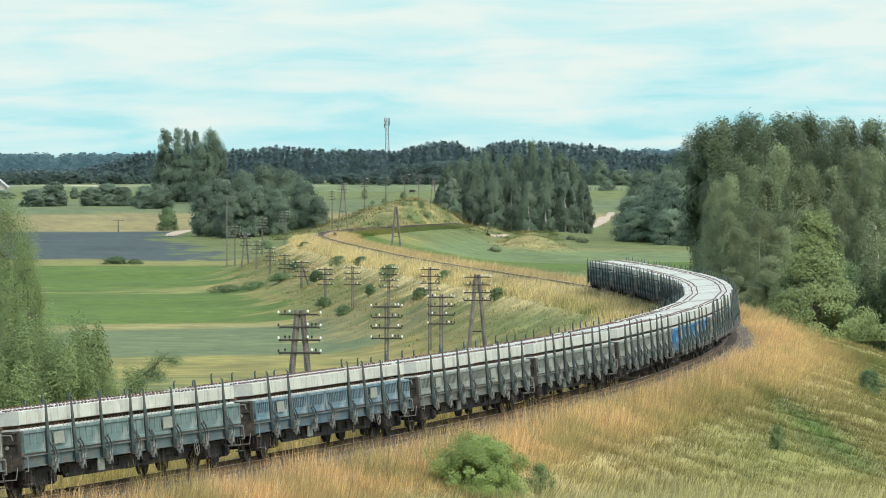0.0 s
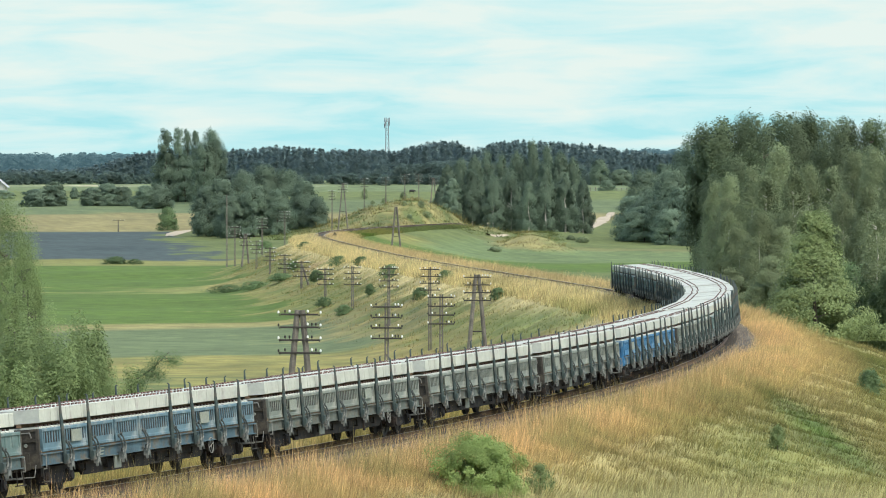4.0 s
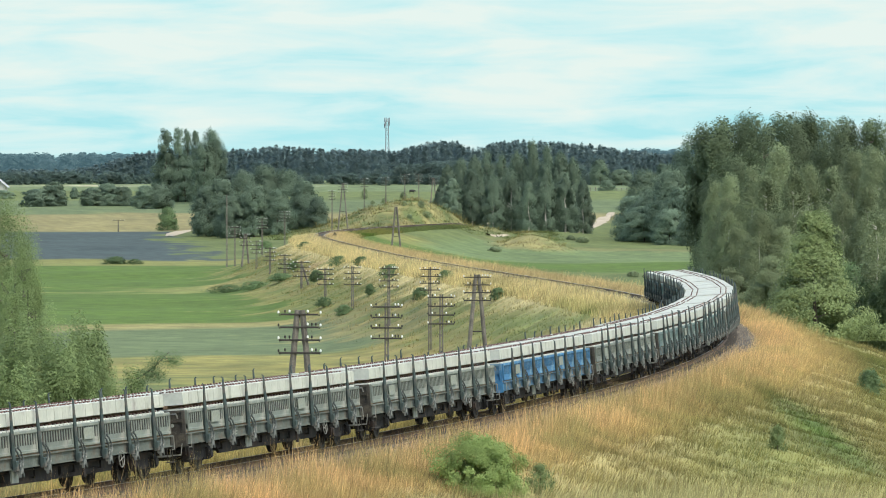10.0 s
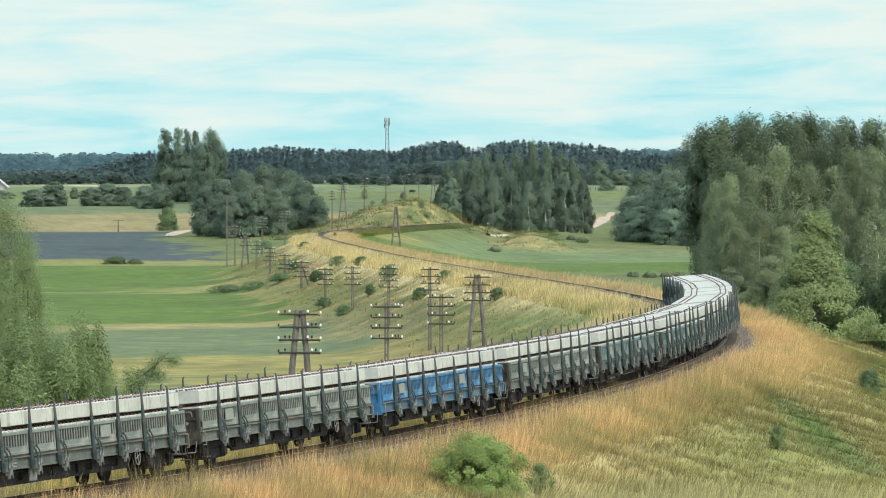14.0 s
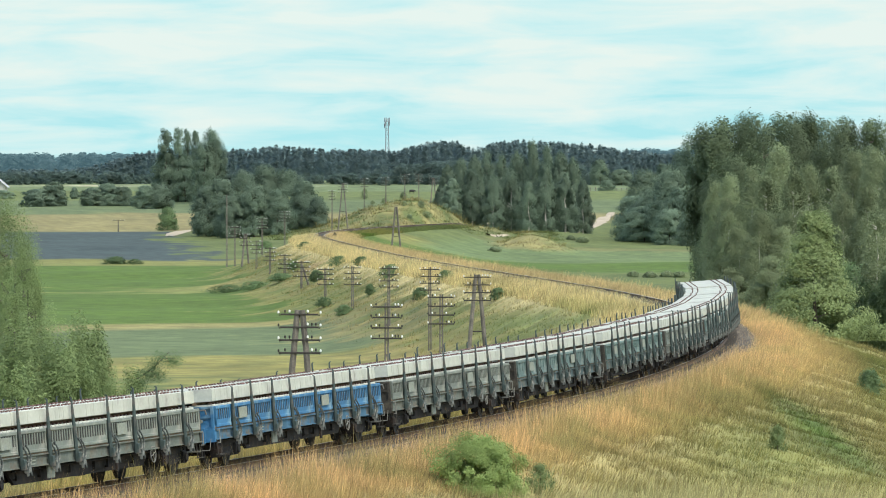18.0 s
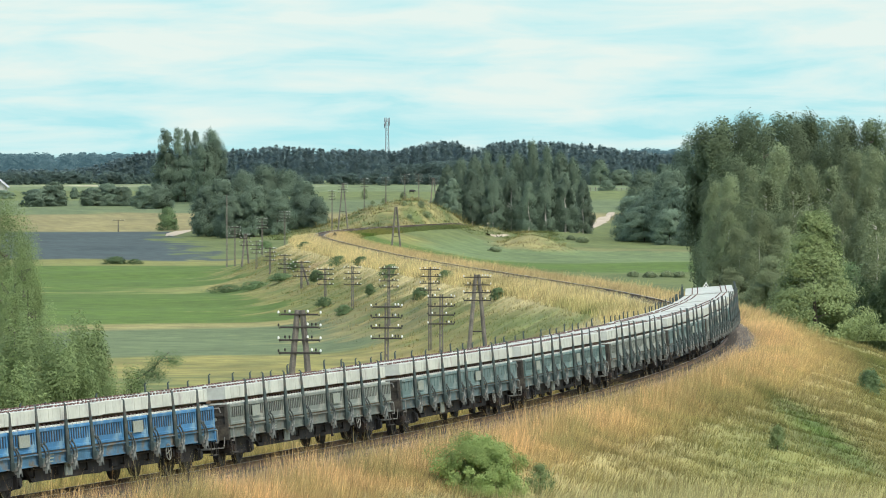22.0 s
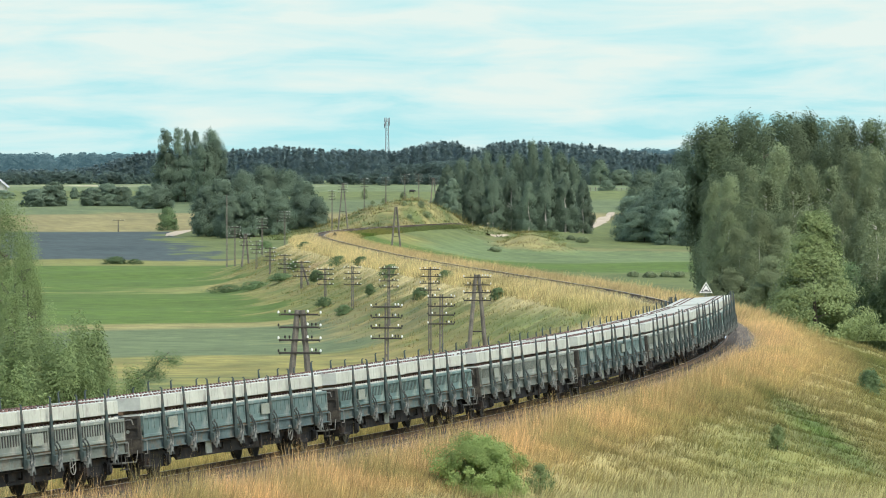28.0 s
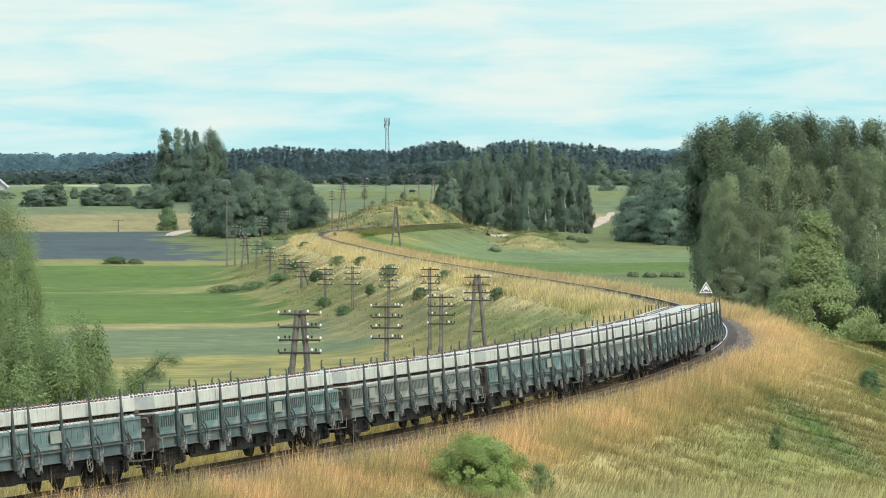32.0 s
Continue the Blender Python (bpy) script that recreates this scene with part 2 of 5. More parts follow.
# ---------------------------------------------------------------- the land
def land(x, y, so=None):
    """Height of the ground at arrays of places."""
    x, y = np.atleast_1d(np.asarray(x, float)), np.atleast_1d(np.asarray(y, float))
    s, o = beside(x, y) if so is None else so
    r = np.hypot(x, y)
    z = np.interp(y, [-5000, 0, 200, 900, 1000, 1250, 1400, 1600, 2400, 3000, 4900], [-4, -6, -6, -6, -5.8, -2.3, 0.8, 3.8, 7.4, 9.5, 14])
    z = z + 0.25 * waves(x, y, 60, 1) + np.clip(r / 1500, 0, 1) * 0.5 * waves(x, y, 350, 2)
    # the small hill by which the line leaves
    hill = 8.0 * np.exp(-(((x + 5) / 20) ** 2 + ((y - 1170) / 60) ** 2)) * (1 + 0.07 * waves(x, y, 14, 6))
    z = z + hill * step(2, 14, np.abs(o))
    # mound in the meadow
    z = z + 3.6 * np.exp(-(((x - 16.5) / 6.3) ** 2 + ((y - 1050) / 16) ** 2)) * (1 + 0.12 * waves(x, y, 7, 7))
    # bank of the line
    rough = 0.22 * waves(x, y, 9, 3) + 0.12 * waves(x, y, 3.5, 4)
    inner = -0.75 - np.clip(-o - 3.6, 0, None) / 1.9
    outer = -0.75 - np.clip(o - 4.6, 0, None) / 3.2
    bank = np.where(o < 0, inner, outer)
    bank = bank + np.where((o > 0) & (s < 225), 0.35, 1.0) * rough * step(3.6, 7, np.abs(o))
    on = (s > -199) & (s < 1019)
    soft = 1.2
    z = np.where(on & (np.abs(o) < 80), np.where(bank > z - 8, np.log(np.exp(np.clip((bank - z) / soft, -30, 30)) + 1) * soft + z, z), z)
    z = np.where(on & (np.abs(o) < 3.6), -0.75, z)
    # hill on which the camera stands
    near = 6.4 - 0.036 * r - 0.00008 * r * r - 2.5 * step(0.0, 1.0, (4 - x) / 25) * step(20, 90, r)
    near = near - 30 * step(92, 150, r)
    return np.maximum(z, near)


def gz(x, y):
    return float(land(x, y)[0])


DRY, STRAW, RUST = np.array((0.315, 0.262, 0.108)), np.array((0.47, 0.385, 0.185)), np.array((0.470, 0.318, 0.150))
GREEN, LUSH, PALE = np.array((0.100, 0.122, 0.038)), np.array((0.073, 0.117, 0.017)), np.array((0.101, 0.130, 0.057))
WHEAT, BLOOM, OLIVE = np.array((0.235, 0.215, 0.10)), np.array((0.047, 0.063, 0.061)), np.array((0.165, 0.165, 0.048))
GOLD, STUBBLE = np.array((0.36, 0.285, 0.085)), np.array((0.33, 0.31, 0.20))


def blend(c, to, f):
    return c + (to - c) * np.clip(f, 0, 1)[:, None]


def tint_of(x, y, so=None):
    """Colour of what grows at arrays of places."""
    s, o = beside(x, y) if so is None else so
    n1, n2, n3 = waves(x, y, 40, 11), waves(x, y, 9, 12), waves(x, y, 3, 13)
    c = np.repeat(GREEN[None] * 1.0, len(x), 0)
    wob = 12 * waves(x, y, 120, 14)
    d = y + wob
    # fields beyond the bank on the inner side, by distance
    c = blend(c, OLIVE, step(0.1, 0.6, n2 + 0.4) * (d < 446))
    c = blend(c, GOLD * 0.8, 0.55 * step(-0.7, 0.6, n2 + 0.6 * n3) * (1 - step(300, 440, d)))
    c = blend(c, GOLD * 0.8, 0.35 * step(390, 425, d) * (1 - step(436, 446, d)))
    c = blend(c, PALE, step(440, 448, d) * (1 - step(522, 527, d)))
    c = blend(c, DRY * 0.8, 0.65 * step(521, 526, d) * (1 - step(534, 541, d)))
    c = blend(c, LUSH, step(533, 540, d) * (1 - step(930, 950, d)))
    c = blend(c, DRY, 0.35 * step(690, 720, d + 20 * n2) * (1 - step(735, 760, d + 20 * n2)) * step(0, 0.5, n1 + 0.3))
    c = blend(c, OLIVE, step(925, 950, d) * (1 - step(985, 1000, d)))
    plot = step(985, 992, y + 6 * n1) * (1 - step(1235, 1242, y)) * (1 - step(-1, 1, x + 38.5 + (y - 985) * 0.098 + 5 * n1 + 3 * n2))
    c = blend(c, BLOOM, plot)
    c = blend(c, WHEAT * np.array((0.84, 0.80, 0.74)), step(1238, 1246, y) * (1 - step(1385, 1395, d)))
    c = blend(c, PALE, step(1385, 1395, d) * (1 - step(1560, 1580, d)))
    c = blend(c, GREEN * 1.1, step(1560, 1580, d) * (1 - step(2150, 2200, d)))
    c = blend(c, PALE * 1.15, step(1860, 1900, d))
    c = blend(c, STUBBLE, step(2225, 2245, d) * (1 - step(2300, 2320, d)) * step(-0.5, 0.2, n1 + 0.3))
    # meadow on the outer side
    right = step(8, 14, o)
    c = blend(c, GREEN, right * step(560, 570, y) * (1 - step(855, 865, d)))
    c = blend(c, LUSH, right * step(855, 865, d) * (1 - step(945, 955, d)))
    c = blend(c, PALE * np.array((1.1, 1.15, 1.0)), right * step(945, 955, d) * (1 - step(1055, 1065, d)))
    c = blend(c, DRY * 0.8, right * 0.3 * step(1055, 1062, d + 8 * n2) * (1 - step(1090, 1100, d + 8 * n2)))
    c = blend(c, GREEN, right * step(1090, 1100, d) * (1 - step(1500, 1530, d)))
    c = blend(c, PALE, right * step(1500, 1530, d) * (1 - step(2100, 2150, d)))
    mound = np.exp(-(((x - 16.5) / 7.5) ** 2 + ((y - 1050) / 19) ** 2))
    c = blend(c, DRY * 0.78, 0.75 * step(0.2, 0.5, mound) * step(-1.2, 0.0, n2))
    hill = np.exp(-(((x + 5) / 24) ** 2 + ((y - 1160) / 66) ** 2))
    c = blend(c, DRY * 0.74, 0.8 * step(0.25, 0.5, hill) * step(-0.7, 0.7, n2 + 0.5 * n3))
    # bank
    bank = (s > -195) & (s < 1015)
    width = 13 + 1.5 * n2 + 3.5 * n1
    inner = bank * step(-width - 4, -width + 6, o + 2.0 * n3 + 2.0 * n2) * (o < 0)
    toe = bank * step(-width - 3, -width - 1, o) * (1 - step(-width, -width + 2, o))
    fall = waves(s + 0.5 * o, 0.12 * o, 5.5, 15) + 0.6 * waves(s + 0.3 * o, 0.2 * o, 17, 16)
    c = blend(c, OLIVE * 0.84, inner)
    c = blend(c, DRY * np.array((0.80, 0.74, 0.74)), 0.7 * inner * step(-0.6, 1.1, fall + 0.3 * n1))
    c = blend(c, DRY * np.array((1.1, 0.95, 0.9)), 0.25 * toe * step(300, 380, y))
    c = blend(c, STRAW * 1.12, inner * (0.92 - 0.5 * step(760, 840, s)) * step(-7.5 - 1.0 * fall, -3.6 - 0.7 * fall, o + 0.5 * n2))
    c = blend(c, GREEN * 1.0, 0.6 * inner * step(0.2, 1.0, -fall + 0.5 * n1) * (1 - step(-7, -4.5, o)))
    c = blend(c, RUST * 0.62, 0.7 * inner * np.exp(-(((o + 6.5) / 1.6) ** 2)) * step(0.55, 0.9, waves(s, 0 * s, 28, 18)) * step(430, 470, s) * (1 - step(640, 680, s)))
    c = blend(c, GOLD, 0.8 * inner * (1 - step(190, 250, s)) * step(-1.2, 0.2, n2))
    for gs, go, gl, gw in ((300, -6.5, 22, 2.0), (272, -5.0, 13, 1.5)):
        c = blend(c, np.array((0.140, 0.168, 0.050)), 0.9 * inner * np.exp(-(((o - go + 0.09 * (s - gs)) / gw) ** 2 + ((s - gs) / gl) ** 2)) * (1 + 0.4 * fall))
    outer = bank * (1 - step(0, 5 + 2 * n2, o - np.interp(s, [180, 300, 420, 780, 840], [20, 4.0, 1.5, 1.5, -6.0]))) * (o > 0)
    c = blend(c, DRY * (1 - 0.24 * step(5, 9, o))[:, None], outer)
    c = blend(c, OLIVE * 1.15, 0.5 * outer * step(6, 12, o + 0.3 * n2))
    c = blend(c, STRAW * np.array((0.98, 0.92, 0.82)), 0.8 * outer * step(125, 170, s) * (1 - step(6.0, 8.5, o + 0.6 * n2)))
    c = blend(c, RUST, outer * step(-1.0, 0.4, n2 + 0.4 * n3) * (1 - step(3.6, 6.8, o + 0.7 * n2)))
    c = blend(c, RUST * np.array((1, 0.94, 0.9)), 0.5 * outer * step(170, 215, s) * (1 - step(1.6, 3.2, o)))
    c = blend(c, STRAW, 0.62 * outer * step(215, 250, s))
    c = blend(c, OLIVE, 0.35 * outer * step(-0.6, 0.9, n1) * step(7, 12, o))
    c = blend(c, OLIVE * np.array((1.0, 1.05, 1.1)), 0.9 * outer * np.exp(-(((o - 8.2 + 0.07 * (s - 94)) / 3.2) ** 2 + ((s - 94) / 23) ** 2)))
    c = blend(c, LUSH * np.array((0.9, 0.85, 1.1)), 0.9 * outer * np.exp(-(((o - 8.0 + 0.21 * (s - 112)) / 1.5) ** 2 + ((s - 111) / 16) ** 4)) * (1 + 0.3 * n3))
    c = blend(c, GREEN * np.array((1.5, 1.4, 1.3)), 0.9 * outer * np.exp(-(((o - 9.8) / 2.2) ** 2 + ((s - 180) / 45) ** 4)))
    r = np.hypot(x, y)
    c = blend(c, WHEAT * 1.1, (1 - step(125, 140, r)))
    return np.clip(c * (1 + 0.10 * n1 + 0.08 * n2 + 0.08 * n3)[:, None], 0.01, 1)


def build_ground():
    rr = [0.0] + list(np.geomspace(0.02, 120, 60)) + list(np.arange(121, 330, 0.8)) + list(np.geomspace(331, 1300, 330)) + list(np.geomspace(1310, 4950, 110))
    rr = np.array(rr[1:])
    aa = np.r_[np.linspace(-math.pi, -0.4, 24)[:-1], np.linspace(-0.4, -0.1, 24)[:-1], np.linspace(-0.1, 0.1, 190)[:-1], np.linspace(0.1, 0.4, 24)[:-1], np.linspace(0.4, math.pi, 24)[:-1]]
    n, m = len(rr), len(aa)
    R, A = np.meshgrid(rr, aa, indexing="ij")
    x, y = (R * np.sin(A)).ravel(), (R * np.cos(A)).ravel()
    so = beside(x, y)
    z = land(x, y, so)
    i = np.arange(n - 1)[:, None] * m
    j = np.arange(m)[None, :]
    jn = (j + 1) % m
    faces = np.stack([i + j, i + jn, i + m + jn, i + m + j], -1).reshape(-1, 4)[:, ::-1]
    me = array_mesh("ground", np.c_[x, y, z], faces, M["ground"], tint_of(x, y, so), smooth=True)
    return tagged(new("ground", me), "rolling farmland with meadows, crop fields and a grassy bank", "ground", kind="structure")


build_ground()


def sandy_track(points, widths):
    """A worn strip of pale sand through points of the plan."""
    p = np.array(points, float)
    u = np.linspace(0, len(p) - 1, 8 * len(p))
    x, y, w = (np.interp(u, np.arange(len(p)), q) for q in (p[:, 0], p[:, 1], widths))
    w = w * (1 + 0.12 * waves(u * 3, u, 2.0, 19))
    tx, ty = np.gradient(x), np.gradient(y)
    k = np.hypot(tx, ty)
    rows = []
    for f in (-0.5, -0.25, 0, 0.25, 0.5):
        ax, ay = x - f * w * ty / k, y + f * w * tx / k
        rows.append(np.c_[ax, ay, land(ax, ay) + 0.14 * (1 - abs(2 * f)) + 0.05])
    n = len(x)
    i = np.arange(n - 1)
    f = np.concatenate([np.c_[a * n + i, (a + 1) * n + i, (a + 1) * n + i + 1, a * n + i + 1] for a in range(4)])[:, ::-1]
    me = array_mesh("sandy_track", np.concatenate(rows), f, M["sand"], smooth=True)
    return tagged(new("sandy_track", me), "pale worn sandy track across the meadow", "track", kind="structure")


sandy_track([(41.5, 1385), (38.6, 1340), (36.2, 1305), (33.6, 1272), (30.6, 1246), (26.0, 1204)], [1.6, 2.6, 3.6, 2.6, 1.2, 0.5])
sandy_track([(8.6, 1086), (10.6, 1098), (13.0, 1106)], [0.6, 1.8, 0.5])
sandy_track([(-57.9, 1190), (-58.0, 1214), (-57.0, 1240), (-55.0, 1256), (-53.6, 1250)], [1.6, 3.4, 3.4, 2.4, 0.6])


# ---------------------------------------------------------------- sky behind the land
def build_sky():
    m = bpy.data.materials.new("cloudy_sky")
    m.use_nodes = True
    nd, ln = m.node_tree.nodes, m.node_tree.links
    nd.remove(nd["Principled BSDF"])
    em = nd.new("ShaderNodeEmission")
    co = nd.new("ShaderNodeTexCoord")
    mp = nd.new("ShaderNodeMapping")
    mp.inputs["Scale"].default_value = (1 / 130, 1 / 130, 1 / 20)
    ln.new(co.outputs["Object"], mp.inputs["Vector"])
    n = nd.new("ShaderNodeTexNoise")
    n.inputs["Scale"].default_value, n.inputs["Detail"].default_value, n.inputs["Roughness"].default_value = 0.8, 8, 0.54
    n.inputs["Distortion"].default_value = 0.4
    ln.new(mp.outputs["Vector"], n.inputs["Vector"])
    sep = nd.new("ShaderNodeSeparateXYZ")
    ln.new(co.outputs["Object"], sep.inputs[0])
    up = nd.new("ShaderNodeMapRange")
    up.inputs["From Min"].default_value, up.inputs["From Max"].default_value = 20, 110
    up.inputs["To Min"].default_value, up.inputs["To Max"].default_value = -0.13, 0.05
    ln.new(sep.outputs["Z"], up.inputs["Value"])
    add = nd.new("ShaderNodeMath")
    ln.new(n.outputs["Fac"], add.inputs[0])
    ln.new(up.outputs["Result"], add.inputs[1])
    ramp = nd.new("ShaderNodeValToRGB")
    e = ramp.color_ramp.elements
    e[0].position, e[0].color = 0.32, (0.47, 0.82, 0.90, 1)
    e[1].position, e[1].color = 0.64, (0.84, 0.915, 0.905, 1)
    mid = ramp.color_ramp.elements.new(0.47)
    mid.color = (0.66, 0.88, 0.92, 1)
    ln.new(add.outputs[0], ramp.inputs["Fac"])
    ln.new(ramp.outputs["Color"], em.inputs["Color"])
    em.inputs["Strength"].default_value = 0.51
    ln.new(em.outputs[0], nd["Material Output"].inputs["Surface"])
    a = np.linspace(-0.5, 0.5, 60)
    x, y = 4900 * np.sin(a), 4900 * np.cos(a)
    v = np.r_[np.c_[x, y, np.full(60, -120.0)], np.c_[x, y, np.full(60, 900.0)]]
    i = np.arange(59)
    me = array_mesh("backdrop", v, np.c_[i, i + 1, i + 61, i + 60], m)
    return tagged(new("backdrop", me), "bright thin cloud over a pale turquoise sky", "sky", kind="structure")


SKY = build_sky()


# ---------------------------------------------------------------- the railway
def strip(profile, s0, s1, ds, name, mats, closed=False):
    """A section of (offset, height) drawn along the line."""
    ss = np.arange(s0, s1 + ds / 2, ds)
    k = len(profile)
    v = []
    for s in ss:
        for o, z in profile:
            v.append(rail_pose(s, o, z))
    f, m = [], []
    for i in range(len(ss) - 1):
        for j in range(k if closed else k - 1):
            l = (j + 1) % k
            f.append((i * k + l, i * k + j, (i + 1) * k + j, (i + 1) * k + l))
    me = array_mesh(name, v, f, mats[0])
    return me


def build_track():
    bed = strip([(-2.1, -0.82), (-1.55, -0.30), (-1.4, -0.235), (1.45, -0.235), (1.75, -0.30), (2.9, -0.82)], -195, 1015, 3, "ballast_bed", [M["ballast"]])
    bed = tagged(new("ballast_bed", bed), "grey-brown crushed stone ballast under the track", "ballast", kind="structure")
    # loose stones along the shoulder of the outer side
    r = np.random.RandomState(5)
    n = 16000
    s = r.uniform(5, 330, n)
    o = np.where(r.rand(n) < 0.75, r.uniform(1.3, 2.95, n), r.uniform(-2.0, -1.3, n))
    z = np.interp(o, [-2.1, -1.55, -1.4, 1.45, 1.75, 2.9, 4], [-0.82, -0.30, -0.235, -0.235, -0.30, -0.82, -0.82])
    x, y, z = rail_pose(s, o, z)
    a = r.uniform(0.03, 0.085, n)
    base = np.array([(1, 0, -.2), (-.5, .87, -.2), (-.5, -.87, -.2), (0, 0, .9)])
    spin = r.uniform(0, 6.28, n)
    bx = base[None, :, 0] * np.cos(spin)[:, None] - base[None, :, 1] * np.sin(spin)[:, None]
    by = base[None, :, 0] * np.sin(spin)[:, None] + base[None, :, 1] * np.cos(spin)[:, None]
    v = np.stack([x[:, None] + a[:, None] * bx, y[:, None] + a[:, None] * by, z[:, None] + a[:, None] * base[None, :, 2]], -1).reshape(-1, 3)
    f = (np.arange(n)[:, None, None] * 4 + np.array([(0, 1, 3), (1, 2, 3), (2, 0, 3)])[None]).reshape(-1, 3)
    part("loose_stones", array_mesh("loose_stones", v, f, M["stone"]), bed, kind="stuff")
    for side, nm in ((-0.7525, "rail_inner"), (0.7525, "rail_outer")):
        foot = [(side - 0.07, -0.19), (side + 0.07, -0.19), (side + 0.07, -0.17), (side + 0.012, -0.155), (side + 0.012, -0.04),
                (side + 0.035, -0.03), (side + 0.035, -0.004), (side - 0.035, -0.004), (side - 0.035, -0.03), (side - 0.012, -0.04), (side - 0.012, -0.155), (side - 0.07, -0.17)]
        rail = tagged(new("rail", strip(foot, -195, 1015, 5, nm, [M["rail"]], True)), "rusty steel running rail with a polished head", "rail", kind="structure")
        part("rail_head", strip([(side + 0.034, -0.003), (side - 0.034, -0.003)], -195, 1015, 5, nm + "_head", [M["railtop"]]), rail, "bright worn running surface")
    # sleepers of the track: near ones single, the rest joined
    tie = Shape().box(0, 0, 0, 0.25, 2.6, 0.13, 0.02).mesh("track_sleeper", M["tie"])
    track = tagged(new("track_sleepers"), "weathered dark sleepers under the rails", "sleeper", kind="structure")
    rest = Shape()
    for i, s in enumerate(np.arange(-30, 900, 0.62)):
        x, y, z = rail_pose(s, 0.0, -0.25)
        turn = Matrix.Rotation(along(s)[2], 3, "Z") @ Matrix.Rotation(-float(cant(s)), 3, "X")
        if 12 < s < 190:
            part("track_sleeper", tie, track, at=Matrix.Translation((x, y, z)) @ turn.to_4x4())
        else:
            rest.box(x, y, z, 0.25, 2.6, 0.13, turn=turn)
    part("far_sleepers", rest.mesh("far_sleepers", M["tie"]), track, kind="stuff")


build_track()


# ---------------------------------------------------------------- telegraph line
SHARED = {}


def shared(key, make):
    if key not in SHARED:
        SHARED[key] = make()
    return SHARED[key]


def telegraph_pole(x, y, top, arm, arms=4, kind="single", lean=0.0, name="telegraph_pole"):
    """Pole with cross-arms, each with hooked pins and insulators. kind: single, double (two legs) or bare."""
    base = gz(x, y) - 0.3
    h = top - base
    ob = new(name)
    s, o = beside(x, y)
    turn = float(np.interp(s[0], S, LT)) - math.pi / 2
    turn = max(-0.35, min(0.35, turn))
    ob.matrix_basis = Matrix.Translation((x, y, base)) @ Matrix.Rotation(turn, 4, "Z") @ Matrix.Rotation(lean, 4, "Y")
    if kind == "strut":
        part("post", Shape().bar((0, 0, 0), (0, 0, h), 0.15, 0.11, 8).mesh("post", M["pole"]), ob)
        part("strut", Shape().bar((h * 0.30, 0.1, 0), (0.08, 0.05, h - 0.5), 0.14, 0.10, 8).mesh("strut", M["pole"]), ob, "slanting wooden strut")
    elif kind in ("double", "bare"):
        for sg in (-1, 1):
            part("leg", Shape().bar((sg * h * 0.105, 0, 0), (sg * 0.10, 0, h), 0.16, 0.12, 8).mesh("leg", M["pole"]), ob)
        part("brace", Shape().bar((-h * 0.07, 0.02, h * 0.42), (h * 0.07, 0.02, h * 0.42), 0.05).mesh("brace", M["iron"]), ob)
    else:
        for sg in (-1, 1):
            part("post", Shape().bar((sg * 0.085, 0, 0), (sg * 0.065, 0, h), 0.062, 0.05, 6).mesh("post", M["pole"]), ob)
        for k in range(9):
            part("spacer", shared("spacer", lambda: Shape().box(0, 0, 0, 0.16, 0.09, 0.12).mesh("spacer", M["pole"])), ob, at=pose(0, 0, h * (0.06 + 0.1 * k)))
    if kind == "bare":
        part("cap", Shape().box(0, 0, h + 0.02, 0.5, 0.22, 0.1, 0.02).mesh("cap", M["pole"]), ob)
        return ob
    for k in range(arms):
        z = h - 0.18 - k * 0.52
        bar = Shape().box(0, -0.1, z, arm * (1 + 0.04 * k), 0.07, 0.075, 0.01)
        spots = []
        for i, u in enumerate((-0.5, -0.39, -0.27, 0.22, 0.33, 0.44, 0.5)):
            px = u * arm
            if i in (0, 6):
                sg = -1 if i == 0 else 1
                bar.bar((px, -0.1, z), (px + sg * 0.05, -0.1, z - 0.06), 0.014, sides=4).bar((px + sg * 0.05, -0.1, z - 0.06), (px + sg * 0.1, -0.1, z + 0.06), 0.014, sides=4)
                spots.append((px + sg * 0.1, z + 0.04))
            elif (i + k * 3 + int(x * 10)) % 7 not in (2, 3):
                bar.bar((px, -0.1, z), (px, -0.1, z + 0.1), 0.014, sides=4)
                spots.append((px, z + 0.08))
        cross = part("cross_arm", bar.mesh("cross_arm", M["iron"]), ob, "dark iron cross-arm with hooked pins")
        for i, (px, pz) in enumerate(spots):
            pot = M["porcelain"] if (i + k + int(y)) % 5 in (0, 3) or (k == 0 and i % 4 != 1) else M["iron"]
            part("insulator", shared(("pot", pot.name), lambda: Shape().lathe((0, 0, 0), (0, 0, 1), [(0, 0.03), (0.03, 0.042), (0.08, 0.04), (0.11, 0.025)], 7).mesh("insulator", pot)), cross, at=pose(px, -0.1, pz))
    tagged(ob, "weathered twin-leg telegraph pole braced like a letter A" if kind == "double" else "weathered telegraph pole propped by a slanting strut" if kind == "strut" else "weathered telegraph pole with four cross-arms and insulators", "telegraph pole", "telegraph line")
    return ob


